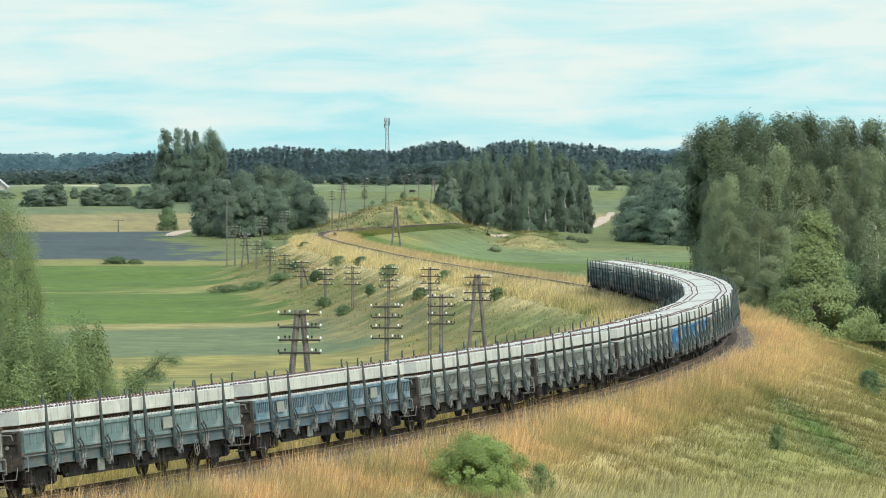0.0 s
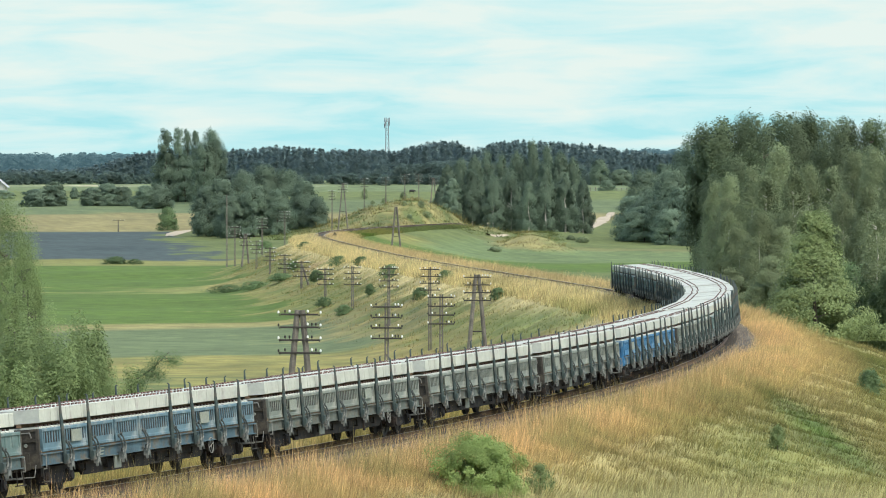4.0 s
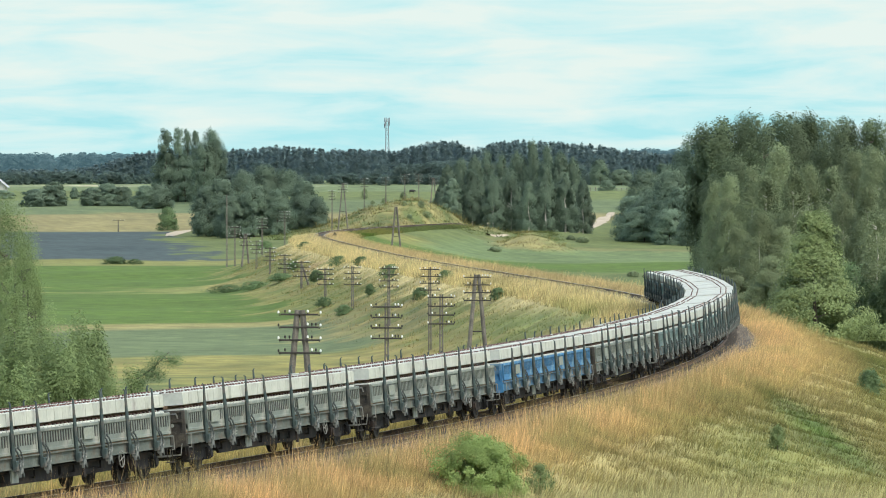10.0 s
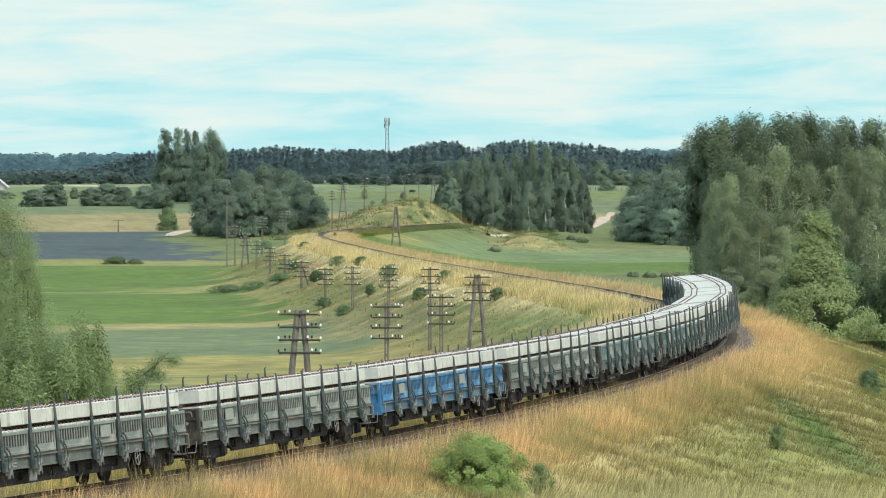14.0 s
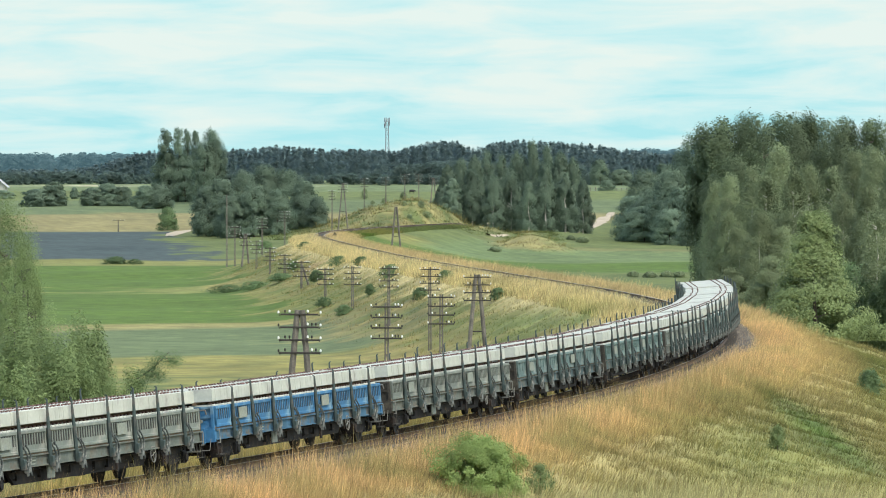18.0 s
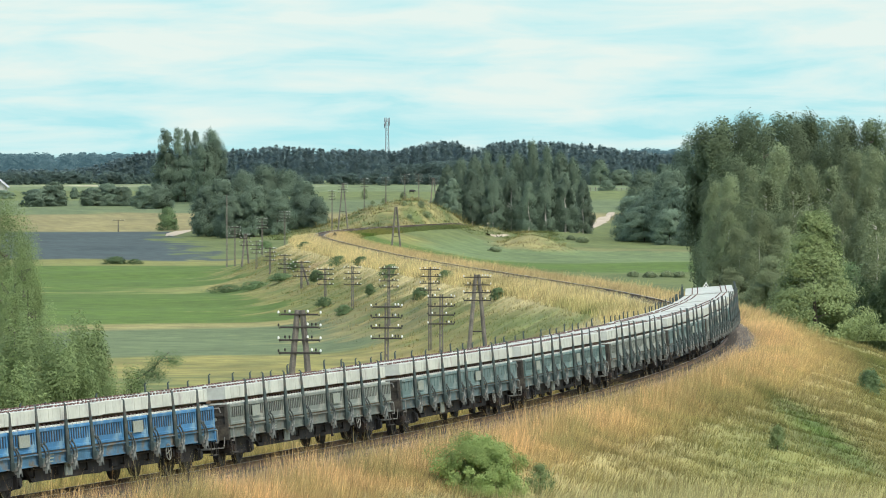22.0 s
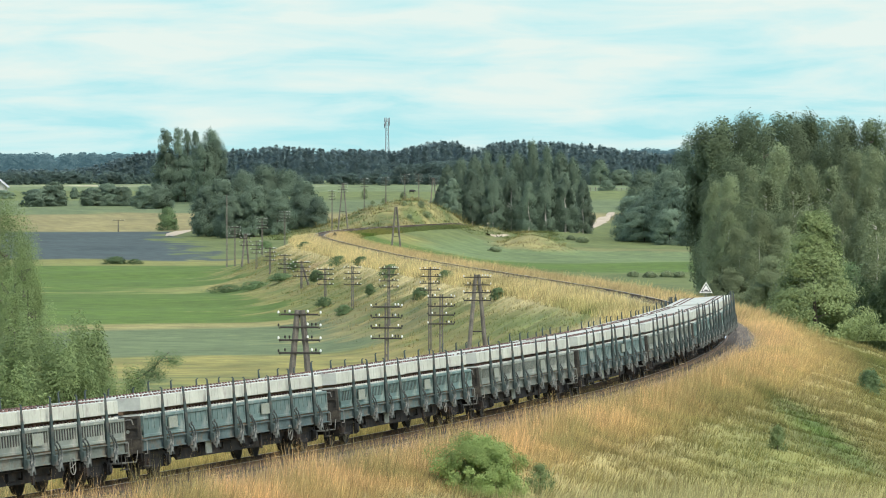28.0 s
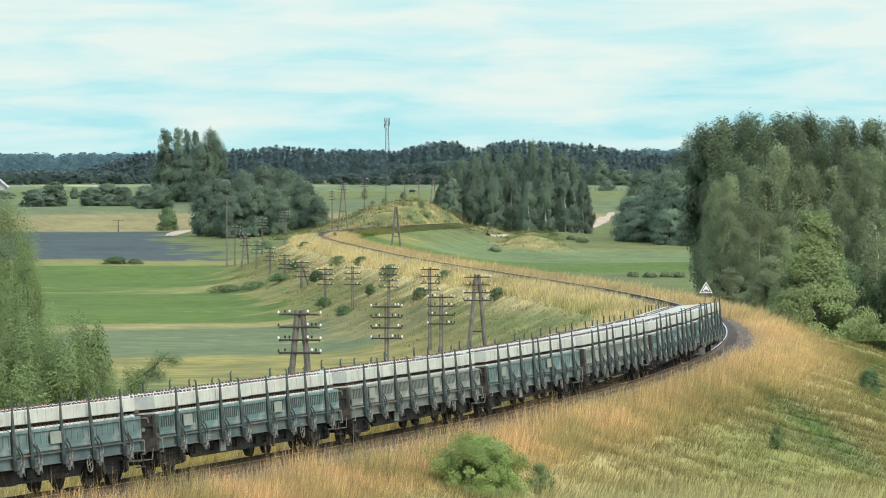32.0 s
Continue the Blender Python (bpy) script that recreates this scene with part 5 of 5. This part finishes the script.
def brake_gear_mesh():
    """Cylinders, levers and hangers between the bogies."""
    sh = Shape()
    for x, y, w, h in ((-4.3, -0.8, 0.5, 0.34), (-2.2, -0.95, 0.7, 0.28), (0.2, -0.85, 0.45, 0.42), (3.3, -0.9, 0.8, 0.25), (4.6, -0.7, 0.3, 0.4)):
        sh.box(x, y, 0.92 - h / 2, w, 0.35, h, 0.04)
    for x in (-5.2, -3.4, -1.1, 1.9, 4.0, 5.4):
        sh.box(x, -1.12, 0.80, 0.06, 0.05, 0.34).bar((x, -1.1, 0.66), (x + 0.5, -0.7, 0.60), 0.02, sides=5)
    sh.bar((-5.8, -0.62, 0.60), (5.8, -0.62, 0.60), 0.028, sides=6).bar((-5.6, -1.15, 0.86), (5.6, -1.15, 0.86), 0.03, sides=6)
    return sh.mesh("brake_gear", M["dark"])


def wheelset_mesh():
    sh = Shape()
    for sg in (-1, 1):
        sh.lathe((0, sg * 0.68, 0), (0, sg, 0), [(0.0, 0.10), (0.0, 0.49), (0.03, 0.48), (0.035, RADIUS), (0.13, RADIUS - 0.006), (0.13, 0.36), (0.10, 0.34), (0.09, 0.12), (0.15, 0.11), (0.30, 0.08)], 24)
    sh.bar((0, -0.7, 0), (0, 0.7, 0), 0.08, sides=10)
    for sg in (-1, 1):
        for i in range(4):
            a = i * math.pi / 2
            sh.box(0.25 * math.cos(a), sg * 0.785, 0.25 * math.sin(a), 0.07, 0.012, 0.07)
    return sh.mesh("wheelset", M["wheel"])


def bogie_frame_mesh():
    sh = Shape()
    for sg in (-1, 1):
        y = sg * 1.02
        sh.box(0, y, 0.52, 1.35, 0.12, 0.36, 0.04).box(0, y, 0.66, 1.0, 0.16, 0.20, 0.02).box(0, y, 0.36, 0.75, 0.14, 0.12, 0.02)
        for e in (-1, 1):
            sh.box(e * 0.68, y, 0.68, 0.6, 0.14, 0.14, 0.02, turn=Matrix.Rotation(e * 0.12, 3, "Y"))
            sh.box(e * 0.9, y + sg * 0.02, 0.47, 0.32, 0.26, 0.34, 0.05)
            sh.box(e * 1.13, y, 0.62, 0.16, 0.14, 0.22, 0.02)
            sh.bar((e * 0.42, y, 0.62), (e * 0.2, y, 0.38), 0.07, sides=6)
            sh.lathe((e * 0.62, y, 0.30), (0, 0, 1), [(0, 0.09), (0.3, 0.09)], 8)
            sh.lathe((e * 0.9, y + sg * 0.15, 0.46), (0, sg, 0), [(0, 0.13), (0.05, 0.12)], 10)
            sh.box(e * 1.32, y * 0.74, 0.46, 0.07, 0.16, 0.4, 0.01)
        for k in (-0.16, 0, 0.16):
            sh.lathe((k, y, 0.42), (0, 0, 1), [(0, 0.065), (0.18, 0.065)], 7)
    sh.box(0, 0, 0.72, 0.5, 2.1, 0.24, 0.03).box(0, 0, 0.88, 0.6, 0.6, 0.12)
    for e in (-1, 1):
        sh.box(e * 1.2, 0, 0.62, 0.1, 2.0, 0.1)
    return sh.mesh("bogie_frame", M["dark"])


def buffer_mesh(e):
    sh = Shape()
    sh.lathe((0, 0, 0), (e, 0, 0), [(0, 0.12), (0.32, 0.11), (0.32, 0.075), (0.56, 0.075), (0.56, 0.22), (0.60, 0.23), (0.63, 0.17)], 14)
    return sh.mesh("buffer", M["dark"])


def wagon(color, label, stakes, slotted=True):
    """Flat wagon: frame, floor, hinged side boards between stakes, end walls, two bogies, buffers, brake wheel."""
    pm = PAINT[color]
    ob = new("flat_wagon")
    fl = Shape().box(0, 0, 1.27, BODY - 0.1, 2 * HALF - 0.1, 0.07)
    part("floor", fl.mesh("floor", M["batten"]), ob, "worn timber floor")
    fr = Shape()
    for sg in (-1, 1):
        fr.box(0, sg * (HALF - 0.10), 1.08, BODY, 0.10, 0.30, 0.02)
        fr.box(0, sg * (HALF - 0.05), 1.215, BODY, 0.14, 0.035).box(0, sg * (HALF - 0.06), 0.94, BODY, 0.12, 0.03)
    part("side_sill", fr.mesh("side_sill", SILL[color]), ob, "grimy lower side sill")
    un = Shape()
    for sg in (-1, 1):
        un.box(0, sg * 0.45, 1.02, BODY - 0.2, 0.12, 0.36)
        un.add([(-5.4, sg * 0.45 - 0.05, 0.9), (5.4, sg * 0.45 - 0.05, 0.9), (4.2, sg * 0.45 - 0.05, 0.58), (-4.2, sg * 0.45 - 0.05, 0.58),
                (-5.4, sg * 0.45 + 0.05, 0.9), (5.4, sg * 0.45 + 0.05, 0.9), (4.2, sg * 0.45 + 0.05, 0.58), (-4.2, sg * 0.45 + 0.05, 0.58)],
               [(0, 1, 2, 3), (7, 6, 5, 4), (0, 4, 5, 1), (1, 5, 6, 2), (2, 6, 7, 3), (3, 7, 4, 0)])
        belly = [(-5.7, 0.92), (5.7, 0.92), (5.1, 0.52), (-5.1, 0.52)]
        un.add([(x, sg * 0.98 + d, z) for d in (-0.04, 0.04) for x, z in belly], [(0, 1, 2, 3), (7, 6, 5, 4), (0, 4, 5, 1), (1, 5, 6, 2), (2, 6, 7, 3), (3, 7, 4, 0)])
    for x in np.linspace(-8.4, 8.4, 9):
        un.box(x, 0, 1.05, 0.1, 2 * HALF - 0.3, 0.24)
    part("underframe", shared("under", lambda: un.mesh("underframe", M["dark"])), ob, "dark sooty underframe")
    tank = Shape().lathe((-1.6, -0.75, 0.72), (1, 0, 0), [(0, 0.02), (0.05, 0.19), (1.1, 0.19), (1.15, 0.02)], 12)
    part("brake_gear", shared("gear", brake_gear_mesh), ob)
    part("air_tank", shared("tank", lambda: tank.mesh("air_tank", M["dark"])), ob)
    for nm, bx in (("brake_cylinder", (1.2, -0.95, 0.74, 0.5, 0.3, 0.3, 0.05)), ("brake_lever", (2.4, -1.2, 0.72, 0.12, 0.06, 0.5)), ("load_plate", (-3.1, -1.3, 0.80, 0.5, 0.04, 0.42))):
        part(nm, shared(nm, lambda: Shape().box(*bx).mesh(nm, M["plate" if nm == "load_plate" else "dark"])), ob)
    # side boards in the bays between the stakes
    edges = [-BODY / 2 + 0.06] + stakes + [BODY / 2 - 0.06]
    for sg in (-1, 1):
        turn = Matrix.Identity(4) if sg < 0 else Matrix.Rotation(math.pi, 4, "Z")
        gone = (2, 3) if color == "slate" and sg < 0 else ()
        for a, b in zip(edges[:-1], edges[1:]):
            w = b - a - 0.15
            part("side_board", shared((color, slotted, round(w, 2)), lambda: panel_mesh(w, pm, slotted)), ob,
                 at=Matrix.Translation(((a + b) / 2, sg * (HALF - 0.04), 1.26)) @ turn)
        for i, x in enumerate(stakes):
            if i not in gone:
                part("stake", shared(("stake", i % 3), lambda: stake_mesh(i)), ob, "dark steel stake with hooked top",
                     at=Matrix.Translation((x, sg * (HALF + 0.02), 0.92)) @ turn @ Matrix.Rotation(0.012 * ((i * 7 + len(color)) % 5 - 2), 4, "X")
                     @ Matrix.Diagonal((1, 1, (0.84 if color == "blue" else 0.93) - 0.022 * ((i * 5 + sg + len(color)) % 4), 1)))
            here = Matrix.Translation((x, sg * (HALF + 0.02), 1.02)) @ turn
            for q in (0.2, 0.4):
                part("clamp", shared("clamp", clamp_mesh), ob, "worn grey steel clamp", at=here @ pose(q, 0, 0.02 * ((i * 3 + int(q * 10)) % 4 - 2)))
            part("bracket", shared("bracket", bracket_mesh), ob, at=here @ pose(0.30, -0.06, -0.12))
        plate = Shape().box(0, 0, 0, 0.8, 0.02, 0.30)
        for q in ((-6.6, 2.4) if color != "slate" else (-6.6, 4.4)):
            part("board_plate", shared("plate", lambda: plate.mesh("board_plate", M["plate"])), ob, "pale worn data plate",
                 at=Matrix.Translation((q * -sg, sg * (HALF + 0.035), 1.58)))
        for i in range(3):
            part("data_mark", shared(("mark", i), lambda: Shape().box(0, 0, 0, 0.5 - 0.1 * i, 0.008, 0.035).mesh("data_mark", M["plate"])), ob, "white painted data line",
                 at=Matrix.Translation((4.5 * sg, sg * (HALF - 0.035), 1.16 - 0.08 * i)))
    for e in (-1, 1):
        wall = part("end_wall", shared(("end", e, color), lambda: end_wall_mesh(e).mesh("end_wall", M["endwall"] if color != "blue" else pm)), ob, "grimy ribbed end wall", at=pose(e * (BODY / 2 - 0.04), 0, 0))
        for y in (-0.98, 0.98):
            grip = Shape()
            grip.bar((0, -0.17, -0.07), (e * 0.04, -0.15, 0.06), 0.02, sides=6).bar((e * 0.04, -0.15, 0.06), (e * 0.04, 0.15, 0.06), 0.02, sides=6).bar((e * 0.04, 0.15, 0.06), (0, 0.17, -0.07), 0.02, sides=6)
            part("grip", shared(("grip", e), lambda: grip.mesh("grip", M["chrome"])), wall, "pale bent steel grip", at=pose(e * 0.10, y, 1.70))
            part("disc", shared(("disc", e), lambda: Shape().lathe((0, 0, 0), (e, 0, 0), [(0, 0.05), (0.02, 0.045)], 10).mesh("disc", M["plate"])), wall, "small pale disc", at=pose(e * 0.06, y, 1.45))
        for sg in (-1, 1):
            part("buffer", shared(("buffer", e), lambda: buffer_mesh(e)), ob, at=pose(e * (BODY / 2 + 0.02), sg * 0.875, 1.05))
            rail = Shape().bar((0, 0, -0.18), (0, 0, 0.18), 0.014, sides=6).box(0, 0.03, 0.17, 0.03, 0.08, 0.03).box(0, 0.03, -0.17, 0.03, 0.08, 0.03)
            part("hand_rail", shared("handrail", lambda: rail.mesh("hand_rail", M["chrome"])), ob, "pale upright hand rail", at=pose(e * (BODY / 2 - 0.12), sg * (HALF + 0.06), 1.02, 0, 0, 0 if sg < 0 else 180))
        bar = Shape().bar((0, -1.22, 0), (0, -0.45, 0), 0.016, sides=6).bar((0, -1.22, 0), (-e * 0.12, -1.24, 0.3), 0.010, sides=6).bar((0, -0.45, 0), (-e * 0.12, -0.45, 0.3), 0.010, sides=6)
        part("shunter_bar", shared(("bar", e), lambda: bar.mesh("shunter_bar", M["chrome"])), ob, "pale worn shunter's bar", at=pose(e * (BODY / 2 + 0.22), 0, 0.66))
        hook = Shape().box(e * 0.25, 0, 0, 0.5, 0.07, 0.1).ring((e * 0.5, 0, -0.1), (0, 1, 0), 0.13, 0.045, 12)
        part("coupling", shared(("hook", e), lambda: hook.mesh("coupling", M["dark"])), ob, at=pose(e * BODY / 2, 0, 1.04))
        st = Shape().box(0, 0, 0, 0.5, 0.12, 0.025).box(-0.22, 0, 0.2, 0.02, 0.02, 0.4).box(0.22, 0, 0.2, 0.02, 0.02, 0.4)
        part("step", shared("step", lambda: st.mesh("step", M["iron"])), ob, "dark shunter's step", at=pose(e * (BODY / 2 - 0.3), -HALF + 0.02, 0.52))
        bogie = part("bogie", shared("bogie", bogie_frame_mesh), ob, "dark sooty bogie", at=pose(e * 7.43, 0, 0))
        for q in (-0.9, 0.9):
            ws = part("wheelset", shared("wheelset", wheelset_mesh), bogie, "dark steel wheelset", at=pose(q, 0, RADIUS))
            ws["turns"] = q
    br = Shape().ring((0, 0, 0), (0, 1, 0), 0.21, 0.022, 20)
    for i in range(4):
        a = i * math.pi / 2 + 0.3
        br.bar((0, 0, 0), (0.2 * math.cos(a), 0, 0.2 * math.sin(a)), 0.014, sides=4)
    for sg in (-1, 1):
        part("brake_wheel", shared("brakewheel", lambda: br.mesh("brake_wheel", M["chrome"])), ob, "pale spoked brake wheel", at=pose(5.0 * -sg, sg * (HALF - 0.02), 0.80))
    for piece in ob.children:
        if not piece.name.startswith("bogie"):
            piece.matrix_basis = pose(0, 0, -SINK) @ piece.matrix_basis
    return tagged(ob, label, "goods wagon", "wagons of the train")


def sleeper_load(seed):
    """Concrete sleepers laid across the wagon: a lower layer between the boards, an upper one on battens."""
    r = random.Random(seed)
    ob = new("sleeper_stack")
    low, up, fast = Shape(), Shape(), Shape()
    n, pitch = 60, 0.302
    for i in range(n):
        x = -pitch * (n - 1) / 2 + i * pitch
        for z, hgt in ((1.31, 0.29), (1.61, 0.30)):
            low.box(x, 0, z + hgt / 2, pitch - 0.03, 2.54, hgt, 0.02)
        for sg in (-1, 1):
            fast.box(x, sg * 1.16, 1.93, 0.10, 0.04, 0.05)
    groups = r.choice([(20, 20, 20), (30, 30), (15, 30, 15), (60,)])
    i = 0
    for g in groups:
        dy, dz = r.uniform(-0.04, 0.04), r.uniform(-0.015, 0.015)
        for _ in range(g):
            x = -pitch * (n - 1) / 2 + i * pitch
            jig = r.uniform(-0.015, 0.015)
            up.box(x, dy + 0.4 * jig, 2.01 + dz + 0.17, pitch - 0.003, 2.56, 0.34, 0.012)
            for sg in (-1, 1):
                for q in (0.62, 0.90):
                    fast.box(x, dy + jig + sg * q, 2.365 + dz, 0.10, 0.035, 0.045)
            i += 1
    part("lower_layer", low.mesh("lower_layer", M["concrete"]), ob, kind="stuff")
    part("upper_layer", up.mesh("upper_layer", M["concrete"]), ob, kind="stuff")
    part("fastening", fast.mesh("fastening", M["fastening"]), ob, "rust-brown rail fastenings", kind="stuff")
    for y in (-0.75, 0.75):
        part("batten", Shape().box(0, y, 1.962, BODY - 0.4, 0.12, 0.085).mesh("batten", M["batten"]), ob, "dark timber batten")
    for piece in ob.children:
        piece.matrix_basis = pose(0, 0, -SINK - 0.02)
    return tagged(ob, "two layers of new concrete sleepers on dark battens", "sleepers", "sleeper loads")


COLORS = {-6: "grey", -5: "old", -4: "slate", -3: "grey", -2: "grey", -1: "grey", 0: "blue", 1: "grey", 2: "old", 3: "teal", 4: "grey", 5: "old", 6: "grey", 7: "teal", 8: "teal"}
WORDS = dict(grey="weathered grey-green flat wagon with stakes, loaded with sleepers", teal="weathered teal flat wagon with stakes, loaded with sleepers",
             slate="faded slate-blue flat wagon with stakes, loaded with sleepers", blue="bright blue flat wagon with stakes, loaded with sleepers", old="older faded teal flat wagon with plain ribbed sides, loaded with sleepers")


def wagon_pose(k, t):
    """Where wagon k (counted back from the blue one) stands at t seconds, on the chord between its bogies."""
    s = FIRST - SPEED * t + k * LENGTH - BODY / 2
    x0, y0, _ = along(s - 7.43)
    x1, y1, _ = along(s + 7.43)
    lean = pose(0, -0.75, 0.9) @ Matrix.Rotation(-float(cant(s)), 4, "X") @ pose(0, 0.75, -0.9)
    return Matrix.Translation(((x0 + x1) / 2, (y0 + y1) / 2, 0)) @ Matrix.Rotation(math.atan2(y1 - y0, x1 - x0), 4, "Z") @ lean


TRAIN = []
MODELS = {}
LOADS = [sleeper_load(3), sleeper_load(7), sleeper_load(12)]
for k, color in COLORS.items():
    if color in MODELS:
        w = copy_thing(MODELS[color], wagon_pose(k, 0))
    else:
        w = MODELS[color] = wagon(color, WORDS[color], CLOSE_STAKES if color == "old" else STAKES, color != "old")
        w.matrix_basis = wagon_pose(k, 0)
    if k in (-6, -5, -4):
        load = LOADS[k + 6]
        load.matrix_basis = wagon_pose(k, 0)
    else:
        load = copy_thing(LOADS[k % 3], wagon_pose(k, 0))
    TRAIN.append((k, w, load))


# ---------------------------------------------------------------- what moves
def motions():
    for k, w, load in TRAIN:
        rows = [(t, wagon_pose(k, t)) for t in range(0, 33)]
        walk(w, rows)
        walk(load, rows)
        for bogie in w.children:
            for ws in bogie.children:
                if "turns" in ws:
                    walk(ws, [(i * 4 / 30, Matrix.Translation((ws["turns"], 0, RADIUS)) @ Matrix.Rotation(-SPEED * i * 4 / 30 / RADIUS, 4, "Y")) for i in range(241)])
    # the cloud drifts slowly to the right
    walk(SKY, [(0, pose(0, 0, 0)), (32, pose(0, 0, 0, 0, 0, -0.16))])


motions()
